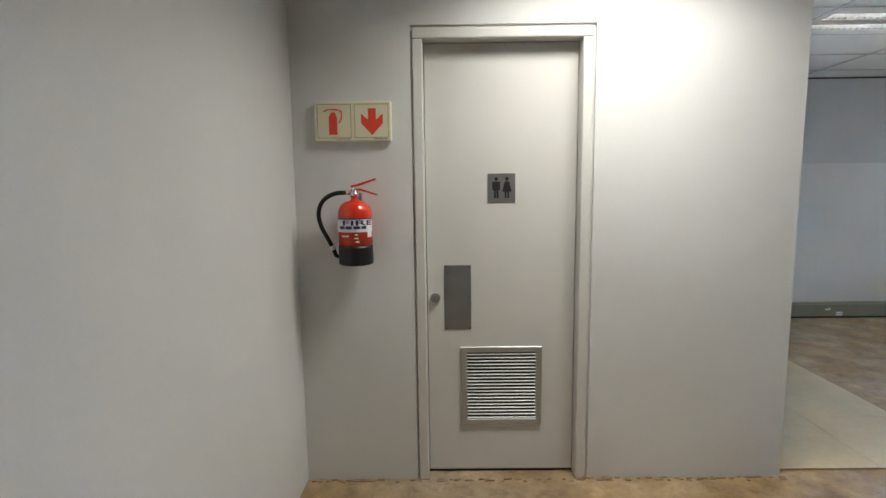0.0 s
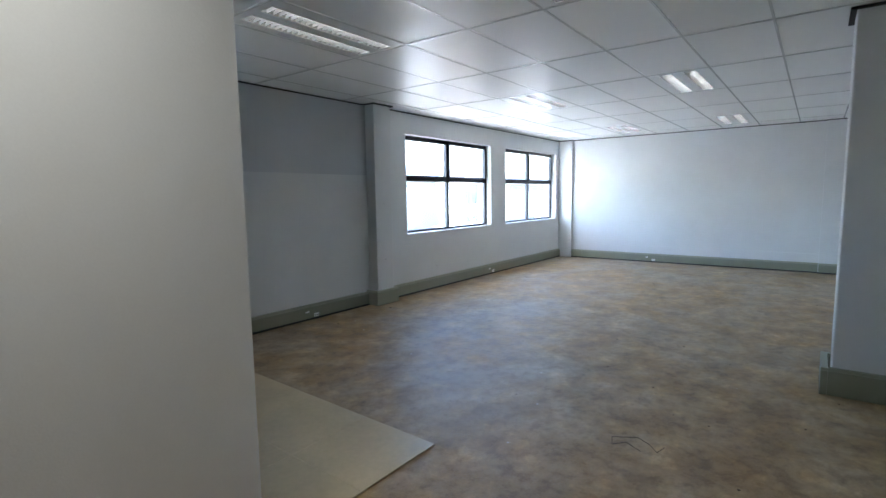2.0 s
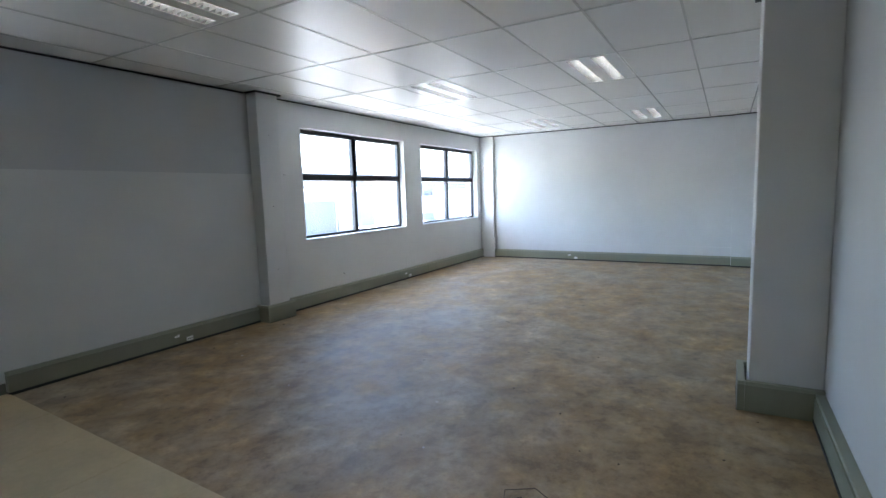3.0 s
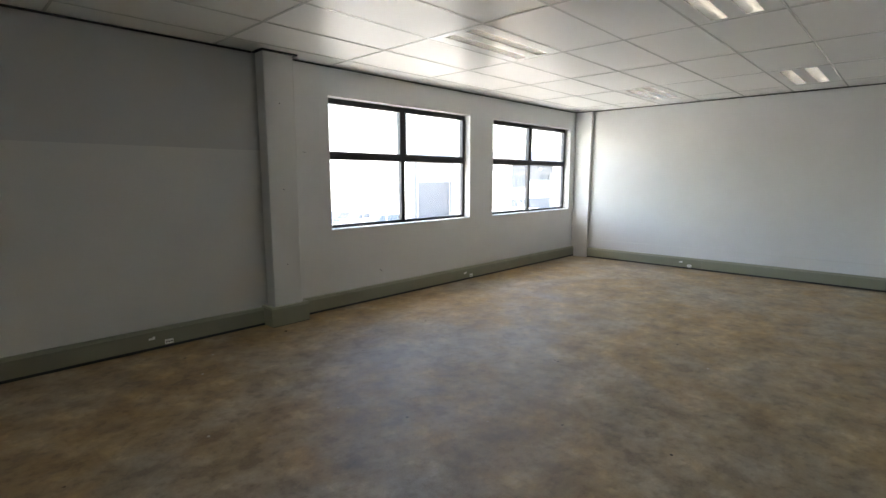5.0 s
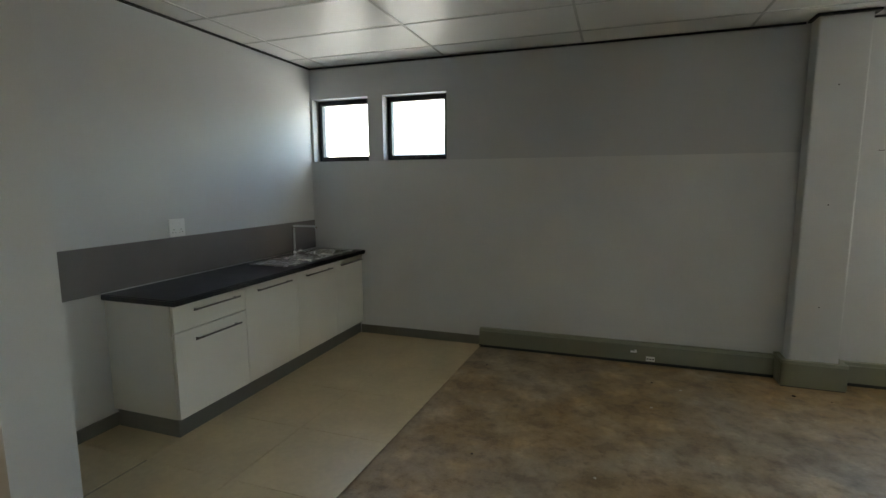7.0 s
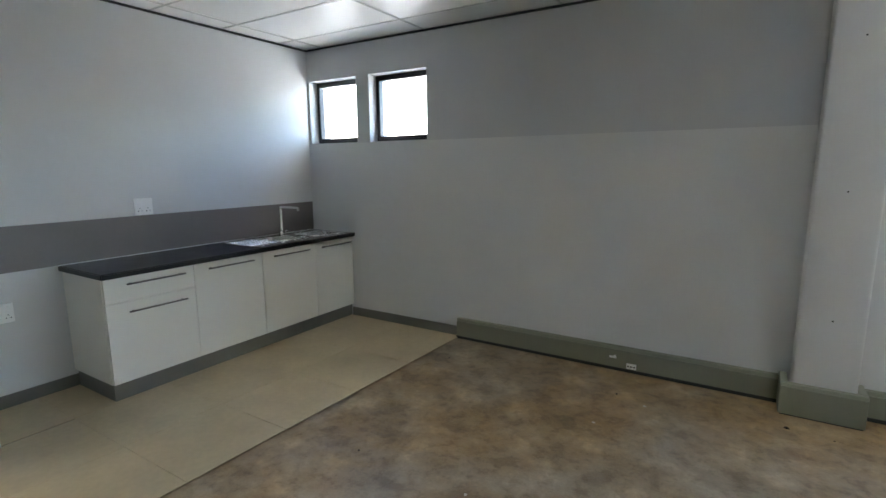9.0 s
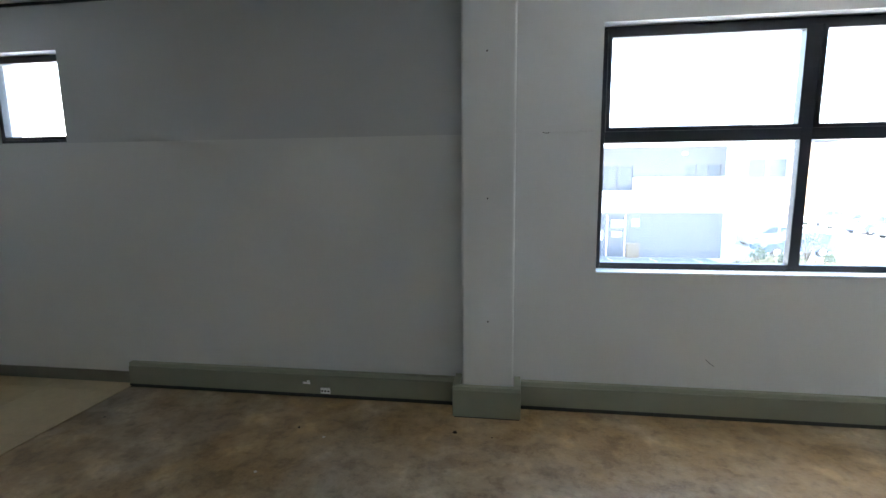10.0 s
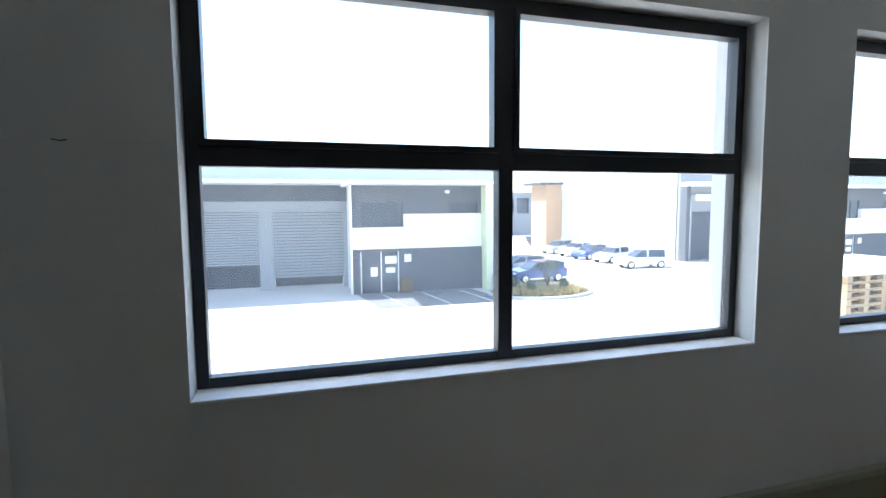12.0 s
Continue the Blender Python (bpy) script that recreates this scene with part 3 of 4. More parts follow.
def washroom_sign():
    x0, x1, z0, z1, y = 0.283, 0.423, 1.452, 1.598, 2.522
    ob = thing("washroom_sign", ((x0 + x1) / 2, y, z0), "brushed steel sign with black man and woman symbols", "sign")
    part("plate", boxed(x0, x1, y - 0.003, y - 0.0005, z0, z1, 0.0008), PLATE, ob)
    zb = z0 + 0.022
    for cx, skirt in ((x0 + 0.043, False), (x0 + 0.097, True)):
        bm = cyl(bmesh.new(), (cx, y - 0.0035, zb + 0.096), 0.0095, 0.001, "y", 16)
        ya, yb = y - 0.004, y - 0.003
        if skirt:
            extruded(bm, [(cx - 0.011, ya, zb + 0.083), (cx + 0.011, ya, zb + 0.083), (cx + 0.024, ya, zb + 0.032), (cx - 0.024, ya, zb + 0.032)], (0, 0.001, 0))
            box(bm, cx - 0.011, cx - 0.002, ya, yb, zb, zb + 0.032)
            box(bm, cx + 0.002, cx + 0.011, ya, yb, zb, zb + 0.032)
        else:
            box(bm, cx - 0.020, cx + 0.020, ya, yb, zb + 0.040, zb + 0.083)
            box(bm, cx - 0.012, cx - 0.001, ya, yb, zb, zb + 0.040)
            box(bm, cx + 0.001, cx + 0.012, ya, yb, zb, zb + 0.040)
        part("symbol", bm, DARK, ob, "black person symbol")
    return ob


washroom_sign()


def fire_sign():
    x0, x1, z0, z1 = -0.557, -0.187, 1.757, 1.946
    y = YD
    ob = thing("fire_extinguisher_sign", ((x0 + x1) / 2, y, z0), "cream double sign with red extinguisher and down arrow", "sign")
    part("panel", boxed(x0, x1, y - 0.028, y - 0.0005, z0, z1, 0.006), CREAM_SIGN, ob)
    xm = (x0 + x1) / 2
    yf = y - 0.028
    for a, b in ((x0 + 0.014, xm - 0.008), (xm + 0.008, x1 - 0.014)):
        hb = holed(bmesh.new(), (a, b), (yf - 0.001, yf + 0.001), (z0 + 0.016, z1 - 0.014), [(a + 0.002, b - 0.002, z0 + 0.018, z1 - 0.016)])
        part("border", hb, SPLASH, ob, "thin grey printed border")
        part("small_print", boxed(a + 0.09, b - 0.005, yf - 0.001, yf + 0.001, z0 + 0.0095, z0 + 0.0125), SPLASH, ob)
    cx, cz = x0 + 0.090, z0 + 0.032
    bm = bmesh.new()
    ya = yf - 0.0012
    pts = [(-0.02, 0), (0.02, 0), (0.02, 0.082), (0.012, 0.098), (0.006, 0.106), (-0.006, 0.106), (-0.012, 0.098), (-0.02, 0.082)]
    extruded(bm, [(cx + u, ya, cz + v) for u, v in pts], (0, 0.0016, 0))
    tube(bm, [(cx - 0.045, ya + 0.0005, cz + 0.110), (cx - 0.02, ya + 0.0005, cz + 0.120), (cx + 0.005, ya + 0.0005, cz + 0.119), (cx + 0.03, ya + 0.0005, cz + 0.117), (cx + 0.043, ya + 0.0005, cz + 0.105), (cx + 0.04, ya + 0.0005, cz + 0.075), (cx + 0.03, ya + 0.0005, cz + 0.055)], 0.0032, 6)
    part("pictogram", bm, RED_PRINT, ob, "red extinguisher pictogram")
    cx = x1 - 0.092
    pts = [(0, -0.004), (0.052, 0.052), (0.052, 0.098), (0.019, 0.068), (0.019, 0.122), (-0.019, 0.122), (-0.019, 0.068), (-0.052, 0.098), (-0.052, 0.052)]
    part("arrow", extruded(bmesh.new(), [(cx + u, ya, cz + v) for u, v in pts], (0, 0.0016, 0)), RED_PRINT, ob, "red arrow pointing down")
    return ob


fire_sign()


def fire_extinguisher():
    cx, cy, z = -0.363, 2.355, 1.168
    r = 0.081
    ob = thing("fire_extinguisher", (cx, cy, z), "red fire extinguisher with black foot and hose hung on the wall", "fire extinguisher")
    dome = [(r, 0.095), (r, 0.235), (r * 0.985, 0.250), (r * 0.93, 0.268), (r * 0.80, 0.286), (r * 0.58, 0.299), (r * 0.32, 0.306), (0.017, 0.309), (0.017, 0.325)]
    body = part("cylinder", turned(bmesh.new(), (cx, cy, z), dome, 40), RED, ob, "glossy red steel cylinder")
    part("foot", turned(bmesh.new(), (cx, cy, z), [(r * 0.9, 0.0), (r * 0.985, 0.004), (r + 0.0012, 0.012), (r + 0.0012, 0.080), (r, 0.0945)], 40), RUBBER, ob, "black lower band")

    def band(z0, z1, a0, a1, rr, n=18):
        bm = bmesh.new()
        lo, hi = [], []
        for i in range(n + 1):
            a = radians(a0 + (a1 - a0) * i / n)
            lo.append(bm.verts.new((cx + rr * math.cos(a), cy + rr * math.sin(a), z + z0)))
            hi.append(bm.verts.new((cx + rr * math.cos(a), cy + rr * math.sin(a), z + z1)))
        for i in range(n):
            bm.faces.new((lo[i], lo[i + 1], hi[i + 1], hi[i])).smooth = True
        return bm

    part("label", band(0.160, 0.222, 185, 355, r + 0.0010), LABEL_W, body, "white paper label")
    part("label_band", band(0.2185, 0.2245, 185, 355, r + 0.0016), LABEL_B, body, "dark blue printed line")
    font = bpy.data.curves.new("word", "FONT")
    font.body, font.size, font.offset = "FIRE", 1.0, 0.02
    word = bpy.data.objects.new("word", font)
    flat = bpy.data.meshes.new_from_object(word)
    bm = bmesh.new()
    bm.from_mesh(flat)
    bpy.data.objects.remove(word)
    wide = max(v.co.x for v in bm.verts)
    tall = max(v.co.y for v in bm.verts)
    bmesh.ops.subdivide_edges(bm, edges=[e for e in bm.edges if abs(e.verts[0].co.x - e.verts[1].co.x) > 0.2], cuts=3)
    for v in bm.verts:
        a = radians(234 + 112 * v.co.x / wide)
        v.co = (cx + (r + 0.002) * math.cos(a), cy + (r + 0.002) * math.sin(a), z + 0.192 + 0.023 * v.co.y / tall)
    part("lettering", bm, LABEL_B, body, "navy block lettering")
    for a0, a1 in ((222, 244), (248, 270), (274, 296), (300, 318)):
        part("lettering_bar", band(0.174, 0.188, a0, a1, r + 0.0018, 6), LABEL_B, body, "navy lettering bar")
    for k, (a0, a1, zz) in enumerate(((232, 258, 0.138), (278, 288, 0.145), (276, 290, 0.128), (280, 292, 0.112))):
        part("small_print", band(zz, zz + 0.007, a0, a1, r + 0.0012, 4), CREAM_SIGN, body, "pale small print")
    part("test_tag", band(0.135, 0.185, 322, 345, r + 0.0022, 5), LABEL_W, body, "white test tag")
    bm = cyl(bmesh.new(), (cx, cy, z + 0.335), 0.020, 0.022, "z", 16)
    cyl(bm, (cx - 0.025, cy, z + 0.343), 0.011, 0.04, "x", 12)
    cyl(bm, (cx, cy, z + 0.356), 0.014, 0.022, "z", 12)
    part("valve", bm, CHROME, ob, "chrome valve head")
    bm = extruded(bmesh.new(), [(cx - 0.012, cy - 0.011, z + 0.352), (cx + 0.03, cy - 0.011, z + 0.352), (cx + 0.108, cy - 0.011, z + 0.328), (cx + 0.110, cy - 0.011, z + 0.334), (cx + 0.03, cy - 0.011, z + 0.362), (cx - 0.012, cy - 0.011, z + 0.362)], (0, 0.022, 0))
    part("carry_handle", bm, RED, ob, "red carrying handle")
    bm = extruded(bmesh.new(), [(cx - 0.014, cy - 0.010, z + 0.366), (cx + 0.02, cy - 0.010, z + 0.372), (cx + 0.105, cy - 0.010, z + 0.402), (cx + 0.104, cy - 0.010, z + 0.409), (cx + 0.02, cy - 0.010, z + 0.384), (cx - 0.014, cy - 0.010, z + 0.376)], (0, 0.020, 0))
    part("squeeze_lever", bm, RED, ob, "red squeeze lever")
    hose = []
    ctrl = [(-0.045, 0.343), (-0.085, 0.340), (-0.13, 0.322), (-0.162, 0.285), (-0.172, 0.235), (-0.160, 0.18), (-0.135, 0.13), (-0.112, 0.085), (-0.103, 0.06)]
    for i in range(len(ctrl) - 1):
        p0, p1, p2, p3 = ctrl[max(i - 1, 0)], ctrl[i], ctrl[i + 1], ctrl[min(i + 2, len(ctrl) - 1)]
        for k in range(4):
            s = k / 4
            q = [0.5 * (2 * p1[j] + (p2[j] - p0[j]) * s + (2 * p0[j] - 5 * p1[j] + 4 * p2[j] - p3[j]) * s * s + (3 * p1[j] - p0[j] - 3 * p2[j] + p3[j]) * s ** 3) for j in (0, 1)]
            hose.append((cx + q[0], cy - 0.005, z + q[1]))
    part("hose", tube(bmesh.new(), hose, 0.0105, 12), RUBBER, ob, "black rubber hose")
    part("hose_collar", tube(bmesh.new(), [(cx - 0.115, cy - 0.005, z + 0.090), (cx - 0.106, cy - 0.005, z + 0.070)], 0.013, 12), PLASTIC_W, ob, "white collar")
    part("nozzle", tube(bmesh.new(), [(cx - 0.106, cy - 0.005, z + 0.069), (cx - 0.098, cy - 0.005, z + 0.045), (cx - 0.083, cy - 0.005, z + 0.036)], 0.0095, 10), RUBBER, ob, "black nozzle")
    bm = boxed(cx - 0.02, cx + 0.02, YD - 0.008, YD - 0.0005, z + 0.24, z + 0.34, 0.002)
    box(bm, cx - 0.008, cx + 0.008, cy + 0.016, YD - 0.008, z + 0.322, z + 0.338, 0.002)
    part("wall_bracket", bm, STEEL, ob, "steel wall hook")
    return ob


fire_extinguisher()

# ---- kitchenette ----
YC0, YC1 = 3.34, YW - 0.016
structure("splashback", boxed(XK + 0.0005, XK + 0.012, 2.753, YC1, 0.8815, 1.175, 0.001), SPLASH, "dark grey tiled splashback strip", "splashback")
bm = boxed(XK + 0.0005, XK + 0.012, 2.753, YC0 + 0.02, 0.001, 0.095, 0.001)
structure("baseboard", bm, SKIRT, "grey tile skirting on the kitchenette wall", "skirting")
structure("baseboard", boxed(1.80, 3.074, YT - 0.012, YT - 0.0005, 0.011, 0.097, 0.001), SKIRT, "grey tile skirting under the small windows", "skirting")
structure("plinth", boxed(XK + 0.02, 1.788, YC0 + 0.012, YC1, 0.011, 0.129, 0.001), SKIRT, "grey tiled plinth under the kitchen cabinets", "plinth")

UNITS = [(3.34, 3.945, True), (3.945, 4.545, False), (4.545, 5.145, False), (5.145, YC1, False)]


def bar_handle(y0, y1, z, parent):
    bm = cyl(bmesh.new(), (1.8505, (y0 + y1) / 2, z), 0.006, y1 - y0, "y", 12)
    for y in (y0 + 0.03, y1 - 0.03):
        cyl(bm, (1.836, y, z), 0.0045, 0.03, "x", 8)
    part("handle", bm, HANDLE, parent, "slim chrome bar handle")


def base_cabinet(y0, y1, drawers):
    lab = "cream laminate base cabinet with a drawer and a door" if drawers else "cream laminate base cabinet with one door"
    ob = thing("base_cabinet", (1.55, (y0 + y1) / 2, 0.13), lab, "cabinet", "kitchen base cabinets")
    part("body", boxed(XK + 0.001, 1.794, y0 + 0.0005, y1 - 0.0005, 0.1295, 0.842), LAMINATE, ob)
    fx = (1.8015, 1.820)
    if drawers:
        d = part("drawer", boxed(*fx, y0 + 0.0022, y1 - 0.0022, 0.675, 0.838, 0.0015), LAMINATE, ob)
        bar_handle(3.47, 3.865, 0.79, d)
        d = part("door", boxed(*fx, y0 + 0.0022, y1 - 0.0022, 0.133, 0.669, 0.0015), LAMINATE, ob)
        bar_handle(3.47, 3.865, 0.605, d)
    else:
        d = part("door", boxed(*fx, y0 + 0.0022, y1 - 0.0022, 0.133, 0.838, 0.0015), LAMINATE, ob)
        c = (y0 + y1) / 2
        bar_handle(c - 0.2, c + 0.2, 0.79, d)


for u in UNITS:
    base_cabinet(*u)

SX0, SX1, SY0, SY1 = 1.36, 1.78, 4.50, 5.58
B1, B2 = (1.43, 1.74, 4.83, 5.14), (1.43, 1.74, 5.21, 5.53)
hb = holed(bmesh.new(), (XK + 0.001, 1.862), (0.8425, 0.880), (3.318, YC1), [(SX0 + 0.012, SX1 - 0.012, SY0 + 0.012, SY1 - 0.012)])
for v in hb.verts:
    v.co.y, v.co.z = v.co.z, v.co.y
bmesh.ops.recalc_face_normals(hb, faces=hb.faces)
bmesh.ops.bevel(hb, geom=[e for e in hb.edges if all(v.co.x > 1.86 for v in e.verts) or all(v.co.y < 3.32 for v in e.verts)], offset=0.006, segments=2, affect="EDGES")
tagged(mesh_object("worktop", hb, WORKTOP_M), "black laminate worktop on the cream cabinets", "worktop")
bm = boxed(XK + 0.013, XK + 0.019, 3.32, YC1, 0.8805, 0.885)
structure("trim", bm, ALU, "thin pale sealing strip between worktop and splashback", "trim")


def sink():
    ob = thing("sink", ((SX0 + SX1) / 2, (SY0 + SY1) / 2, 0.88), "stainless steel double bowl sink with a ribbed drainer", "sink")
    hb = holed(bmesh.new(), (SX0, SX1), (0.8805, 0.886), (SY0, SY1), [(B1[0], B1[1], B1[2], B1[3]), (B2[0], B2[1], B2[2], B2[3])])
    for v in hb.verts:
        v.co.y, v.co.z = v.co.z, v.co.y
    bmesh.ops.recalc_face_normals(hb, faces=hb.faces)
    part("rim", hb, INOX, ob, "flat steel rim")
    for a, b, c, d in (B1, B2):
        bm = bmesh.new()
        zt, zb, k = 0.8855, 0.74, 0.02
        top = [bm.verts.new(p) for p in ((a, c, zt), (b, c, zt), (b, d, zt), (a, d, zt))]
        bot = [bm.verts.new(p) for p in ((a + k, c + k, zb), (b - k, c + k, zb), (b - k, d - k, zb), (a + k, d - k, zb))]
        for i in range(4):
            j = (i + 1) % 4
            bm.faces.new((top[i], bot[i], bot[j], top[j]))
        bm.faces.new(bot)
        bowl = part("bowl", bm, INOX, ob, "deep steel bowl")
        part("drain", cyl(bmesh.new(), ((a + b) / 2, (c + d) / 2, zb + 0.003), 0.035, 0.004, "z", 20), CHROME, bowl)
    for i in range(8):
        x = SX0 + 0.05 + 0.042 * i
        part("drainer_rib", boxed(x, x + 0.016, SY0 + 0.04, B1[2] - 0.04, 0.8862, 0.8905, 0.002), CHROME, ob, "raised bright rib")
    return ob


sink()


def tap():
    x, y = 1.39, 5.12
    ob = thing("tap", (x, y, 0.886), "chrome square swan-neck tap behind the sink", "tap")
    bm = cyl(bmesh.new(), (x, y, 0.900), 0.024, 0.04, "z", 20)
    part("base", bm, CHROME, ob)
    neck = [(x, y, 0.915), (x, y, 1.135), (x + 0.006, y, 1.150), (x + 0.02, y, 1.156), (x + 0.235, y, 1.156), (x + 0.247, y, 1.150), (x + 0.250, y, 1.130)]
    part("spout", tube(bmesh.new(), neck, 0.015, 8, True), CHROME, ob, "squared chrome spout")
    part("lever", tube(bmesh.new(), [(x + 0.02, y, 0.912), (x + 0.07, y + 0.01, 0.935)], 0.007, 8), CHROME, ob, "small mixer lever")
    return ob


tap()


def wall_socket(y0, y1, z0, z1, lab):
    x = XK + 0.0005 if z0 < 0.8 or z0 > 1.17 else XK
    ob = thing("wall_socket", (x, (y0 + y1) / 2, z0), lab, "socket", "kitchen sockets")
    part("plate", boxed(x, x + 0.012, y0, y1, z0, z1, 0.003), PLASTIC_W, ob)
    ym, zm = (y0 + y1) / 2, (z0 + z1) / 2
    for k in (-1, 1):
        part("switch", boxed(x + 0.0118, x + 0.017, ym + k * 0.03 - 0.012, ym + k * 0.03 + 0.012, zm + 0.018, zm + 0.042, 0.002), PLASTIC_W, ob)
    for dy, dz in ((-0.03, -0.012), (-0.042, -0.032), (-0.018, -0.032), (0.03, -0.012), (0.018, -0.032), (0.042, -0.032)):
        part("pin_hole", cyl(bmesh.new(), (x + 0.0121, ym + dy, zm + dz), 0.0035, 0.001, "x", 8), DARK, ob)


wall_socket(3.85, 3.985, 1.178, 1.306, "white double wall socket above the splashback")
wall_socket(2.93, 3.05, 0.565, 0.69, "white double wall socket below the splashback")

# ---- loose things on the floor ----
rnd = random.Random(11)


def floor_bit(x, y, size, material, lab):
    bm = bmesh.new()
    bmesh.ops.create_icosphere(bm, subdivisions=1, radius=size, matrix=Matrix.Translation((x, y, size * 0.28)))
    for v in bm.verts:
        v.co.z = max(0.0005, size * 0.28 + (v.co.z - size * 0.28) * 0.3)
        v.co.x += rnd.uniform(-0.3, 0.3) * size
        v.co.y += rnd.uniform(-0.3, 0.3) * size
    tagged(mesh_object("debris", bm, material), lab, "debris", "bits on the floor")


floor_bit(5.53, 5.25, 0.016, DEBRIS, "small dark clod lying on the screed")
floor_bit(5.75, 5.22, 0.007, DEBRIS, "small dark chip lying on the screed")
for _ in range(46):
    floor_bit(rnd.uniform(3.2, 9.5), rnd.uniform(0.5, 5.2), rnd.uniform(0.004, 0.011), DEBRIS if rnd.random() < 0.6 else CHALK, "tiny crumb lying on the screed")

# crumbled plaster and glue left along the foot of the washroom wall
bm = bmesh.new()
for k in range(170):
    x = rnd.uniform(XW + 0.01, 1.83)
    if DX0 + 0.05 < x < DX1 - 0.05 and rnd.random() < 0.6:
        continue
    c = Vector((x, YD - abs(rnd.gauss(0, 0.012)) - 0.003, 0.001))
    w1, h1, d1 = rnd.uniform(0.004, 0.02), rnd.uniform(0.002, 0.008), rnd.uniform(0.003, 0.010)
    box(bm, c.x - w1, c.x + w1, c.y - d1, c.y + d1 * 0.3, 0.0002, h1)
for v in bm.verts:
    v.co += Vector((rnd.uniform(-1, 1), rnd.uniform(-1, 1), 0)) * 0.002
tagged(mesh_object("plaster_crumbs", bm, mat("red_brown_plaster", (0.30, 0.20, 0.13), 0.9, var=0.3, scale=20)), "reddish-brown crumbs of plaster along the wall foot", "debris", "", "stuff")

# ---- outside: yard and buildings ----
GZ = -4.0
PAVING = mat("pale_concrete_yard", (0.52, 0.50, 0.47), 0.8, var=0.12, scale=0.25, fine=4, bump=0.02)
FACADE_DK = mat("dark_render_and_opening_shade", (0.085, 0.092, 0.11), 0.8, var=0.12, scale=0.8, fine=12, bump=0.03)
FACADE_LT = mat("white_render", (0.76, 0.76, 0.75), 0.7, var=0.05, scale=0.5, fine=10, bump=0.02)
BEAM_GREY = mat("grey_steel_cladding", (0.26, 0.27, 0.29), 0.6, var=0.08, scale=0.6, bump=0.02)
SHUTTER = mat("roller_shutter", (0.25, 0.26, 0.28), 0.75, var=0.06, scale=0.7, bump=0.01)
ROOF = mat("pale_roof_sheet", (0.6, 0.63, 0.68), 0.45, var=0.06, bump=0.01)
BRICKISH = mat("face_brick", (0.52, 0.33, 0.20), 0.8, var=0.15, scale=2, fine=20, bump=0.05)
LIME = mat("lime_green_paint", (0.58, 0.63, 0.42), 0.6, var=0.06)
TINT = mat("dark_window_glass", (0.045, 0.06, 0.085), 0.08, var=0.1, bump=0)
PALLET_WOOD = mat("pallet_wood", (0.42, 0.30, 0.18), 0.8, var=0.25, scale=3, fine=30, bump=0.08)
SOIL = mat("planting_soil", (0.14, 0.10, 0.06), 0.95, var=0.2, scale=3, fine=15, bump=0.1)
KERB = mat("kerb_concrete", (0.46, 0.44, 0.41), 0.8, var=0.1)
LEAF = mat("shrub_leaf", (0.07, 0.10, 0.04), 0.6, var=0.3, scale=6)
DRYGRASS = mat("dry_grass", (0.42, 0.34, 0.16), 0.8, var=0.25, scale=5)
LINE = mat("road_paint", (0.75, 0.75, 0.73), 0.6, var=0.08)

bm = bmesh.new()
bmesh.ops.create_grid(bm, x_segments=8, y_segments=8, size=1500, matrix=Matrix.Translation((0, 0, GZ)))
structure("ground", bm, PAVING, "pale sunlit concrete yard", "ground")
# added ledge, out of view: keeps direct sun to sills and lower reveals
structure("sun_block_ledge", boxed(XW - 0.25, XE + 0.25, YO, YO + 0.62, 2.9, 3.05), FACADE_LT, "unseen ledge added over the windows to block the sun", "ledge")
structure("wall_below", boxed(XW - 0.25, XE + 0.25, YW, YO, GZ, -0.251), FACADE_LT, "outer wall of the storey below", "wall")


def sliding_box(a, mat_, parent, name, label="", bevel=0.0):
    return part(name, boxed(*a, bevel), mat_, parent, label)


def warehouse(shift=None):
    y = 39.0
    ob = thing("warehouse", (2, y, GZ), "grey warehouse with roller shutter doors and a pale roof", "building")
    holes = [(-0.6, 4.15, GZ, 1.42), (5.04, 9.72, GZ, 1.42), (-6.2, -1.5, GZ, 1.42), (-11.8, -7.1, GZ, 1.42)]
    part("wall", holed(bmesh.new(), (-16, 10.4), (y, y + 0.3), (GZ, 3.1), holes), BEAM_GREY, ob)
    part("fascia", boxed(-16, 10.2, y - 0.06, y - 0.001, 2.0, 3.05), FACADE_DK, ob, "dark fascia band")
    part("canopy", boxed(-16, 9.5, y - 3.2, y + 0.3, 3.1, 3.3), FACADE_LT, ob, "white canopy edge")
    for k, (a, b, c, d) in enumerate(holes):
        up = -2.3 if k == 0 else -3.25
        bm = bmesh.new()
        n = 22
        for i in range(n):
            z0 = up + (d - up) * i / n
            box(bm, a, b, y + 0.12, y + 0.16, z0 + 0.04, z0 + (d - up) / n)
        # darker backing paints the shade in the grooves between slats
        box(bm, a, b, y + 0.162, y + 0.19, up, d, mi=1)
        part("roller_door", bm, [SHUTTER, FACADE_DK], ob, "ribbed roller shutter, pulled nearly down")
        # dark panel gives the shade of the interior below the shutter
        part("interior_shade_panel", boxed(a, b, y + 1.6, y + 1.7, GZ, up + 0.3), FACADE_DK, ob, "dark panel standing in for the unlit interior under the shutter")
    bm = bmesh.new()
    for i in range(120):
        x = -16 + 0.32 * i
        box(bm, x, x + 0.16, y + 2.5, y + 2.56, 3.0, 5.3)
    box(bm, -16, 22.5, y + 2.56, y + 2.7, 3.0, 5.3)
    part("upper_cladding", bm, ROOF, ob, "ribbed pale upper cladding")
    part("roof", boxed(-16, 22.4, y + 2.7, y + 32, 5.1, 5.3), ROOF, ob)
    part("side_wall", boxed(22.0, 22.4, y + 2.8, y + 32, GZ, 5.08), FACADE_LT, ob)
    return ob


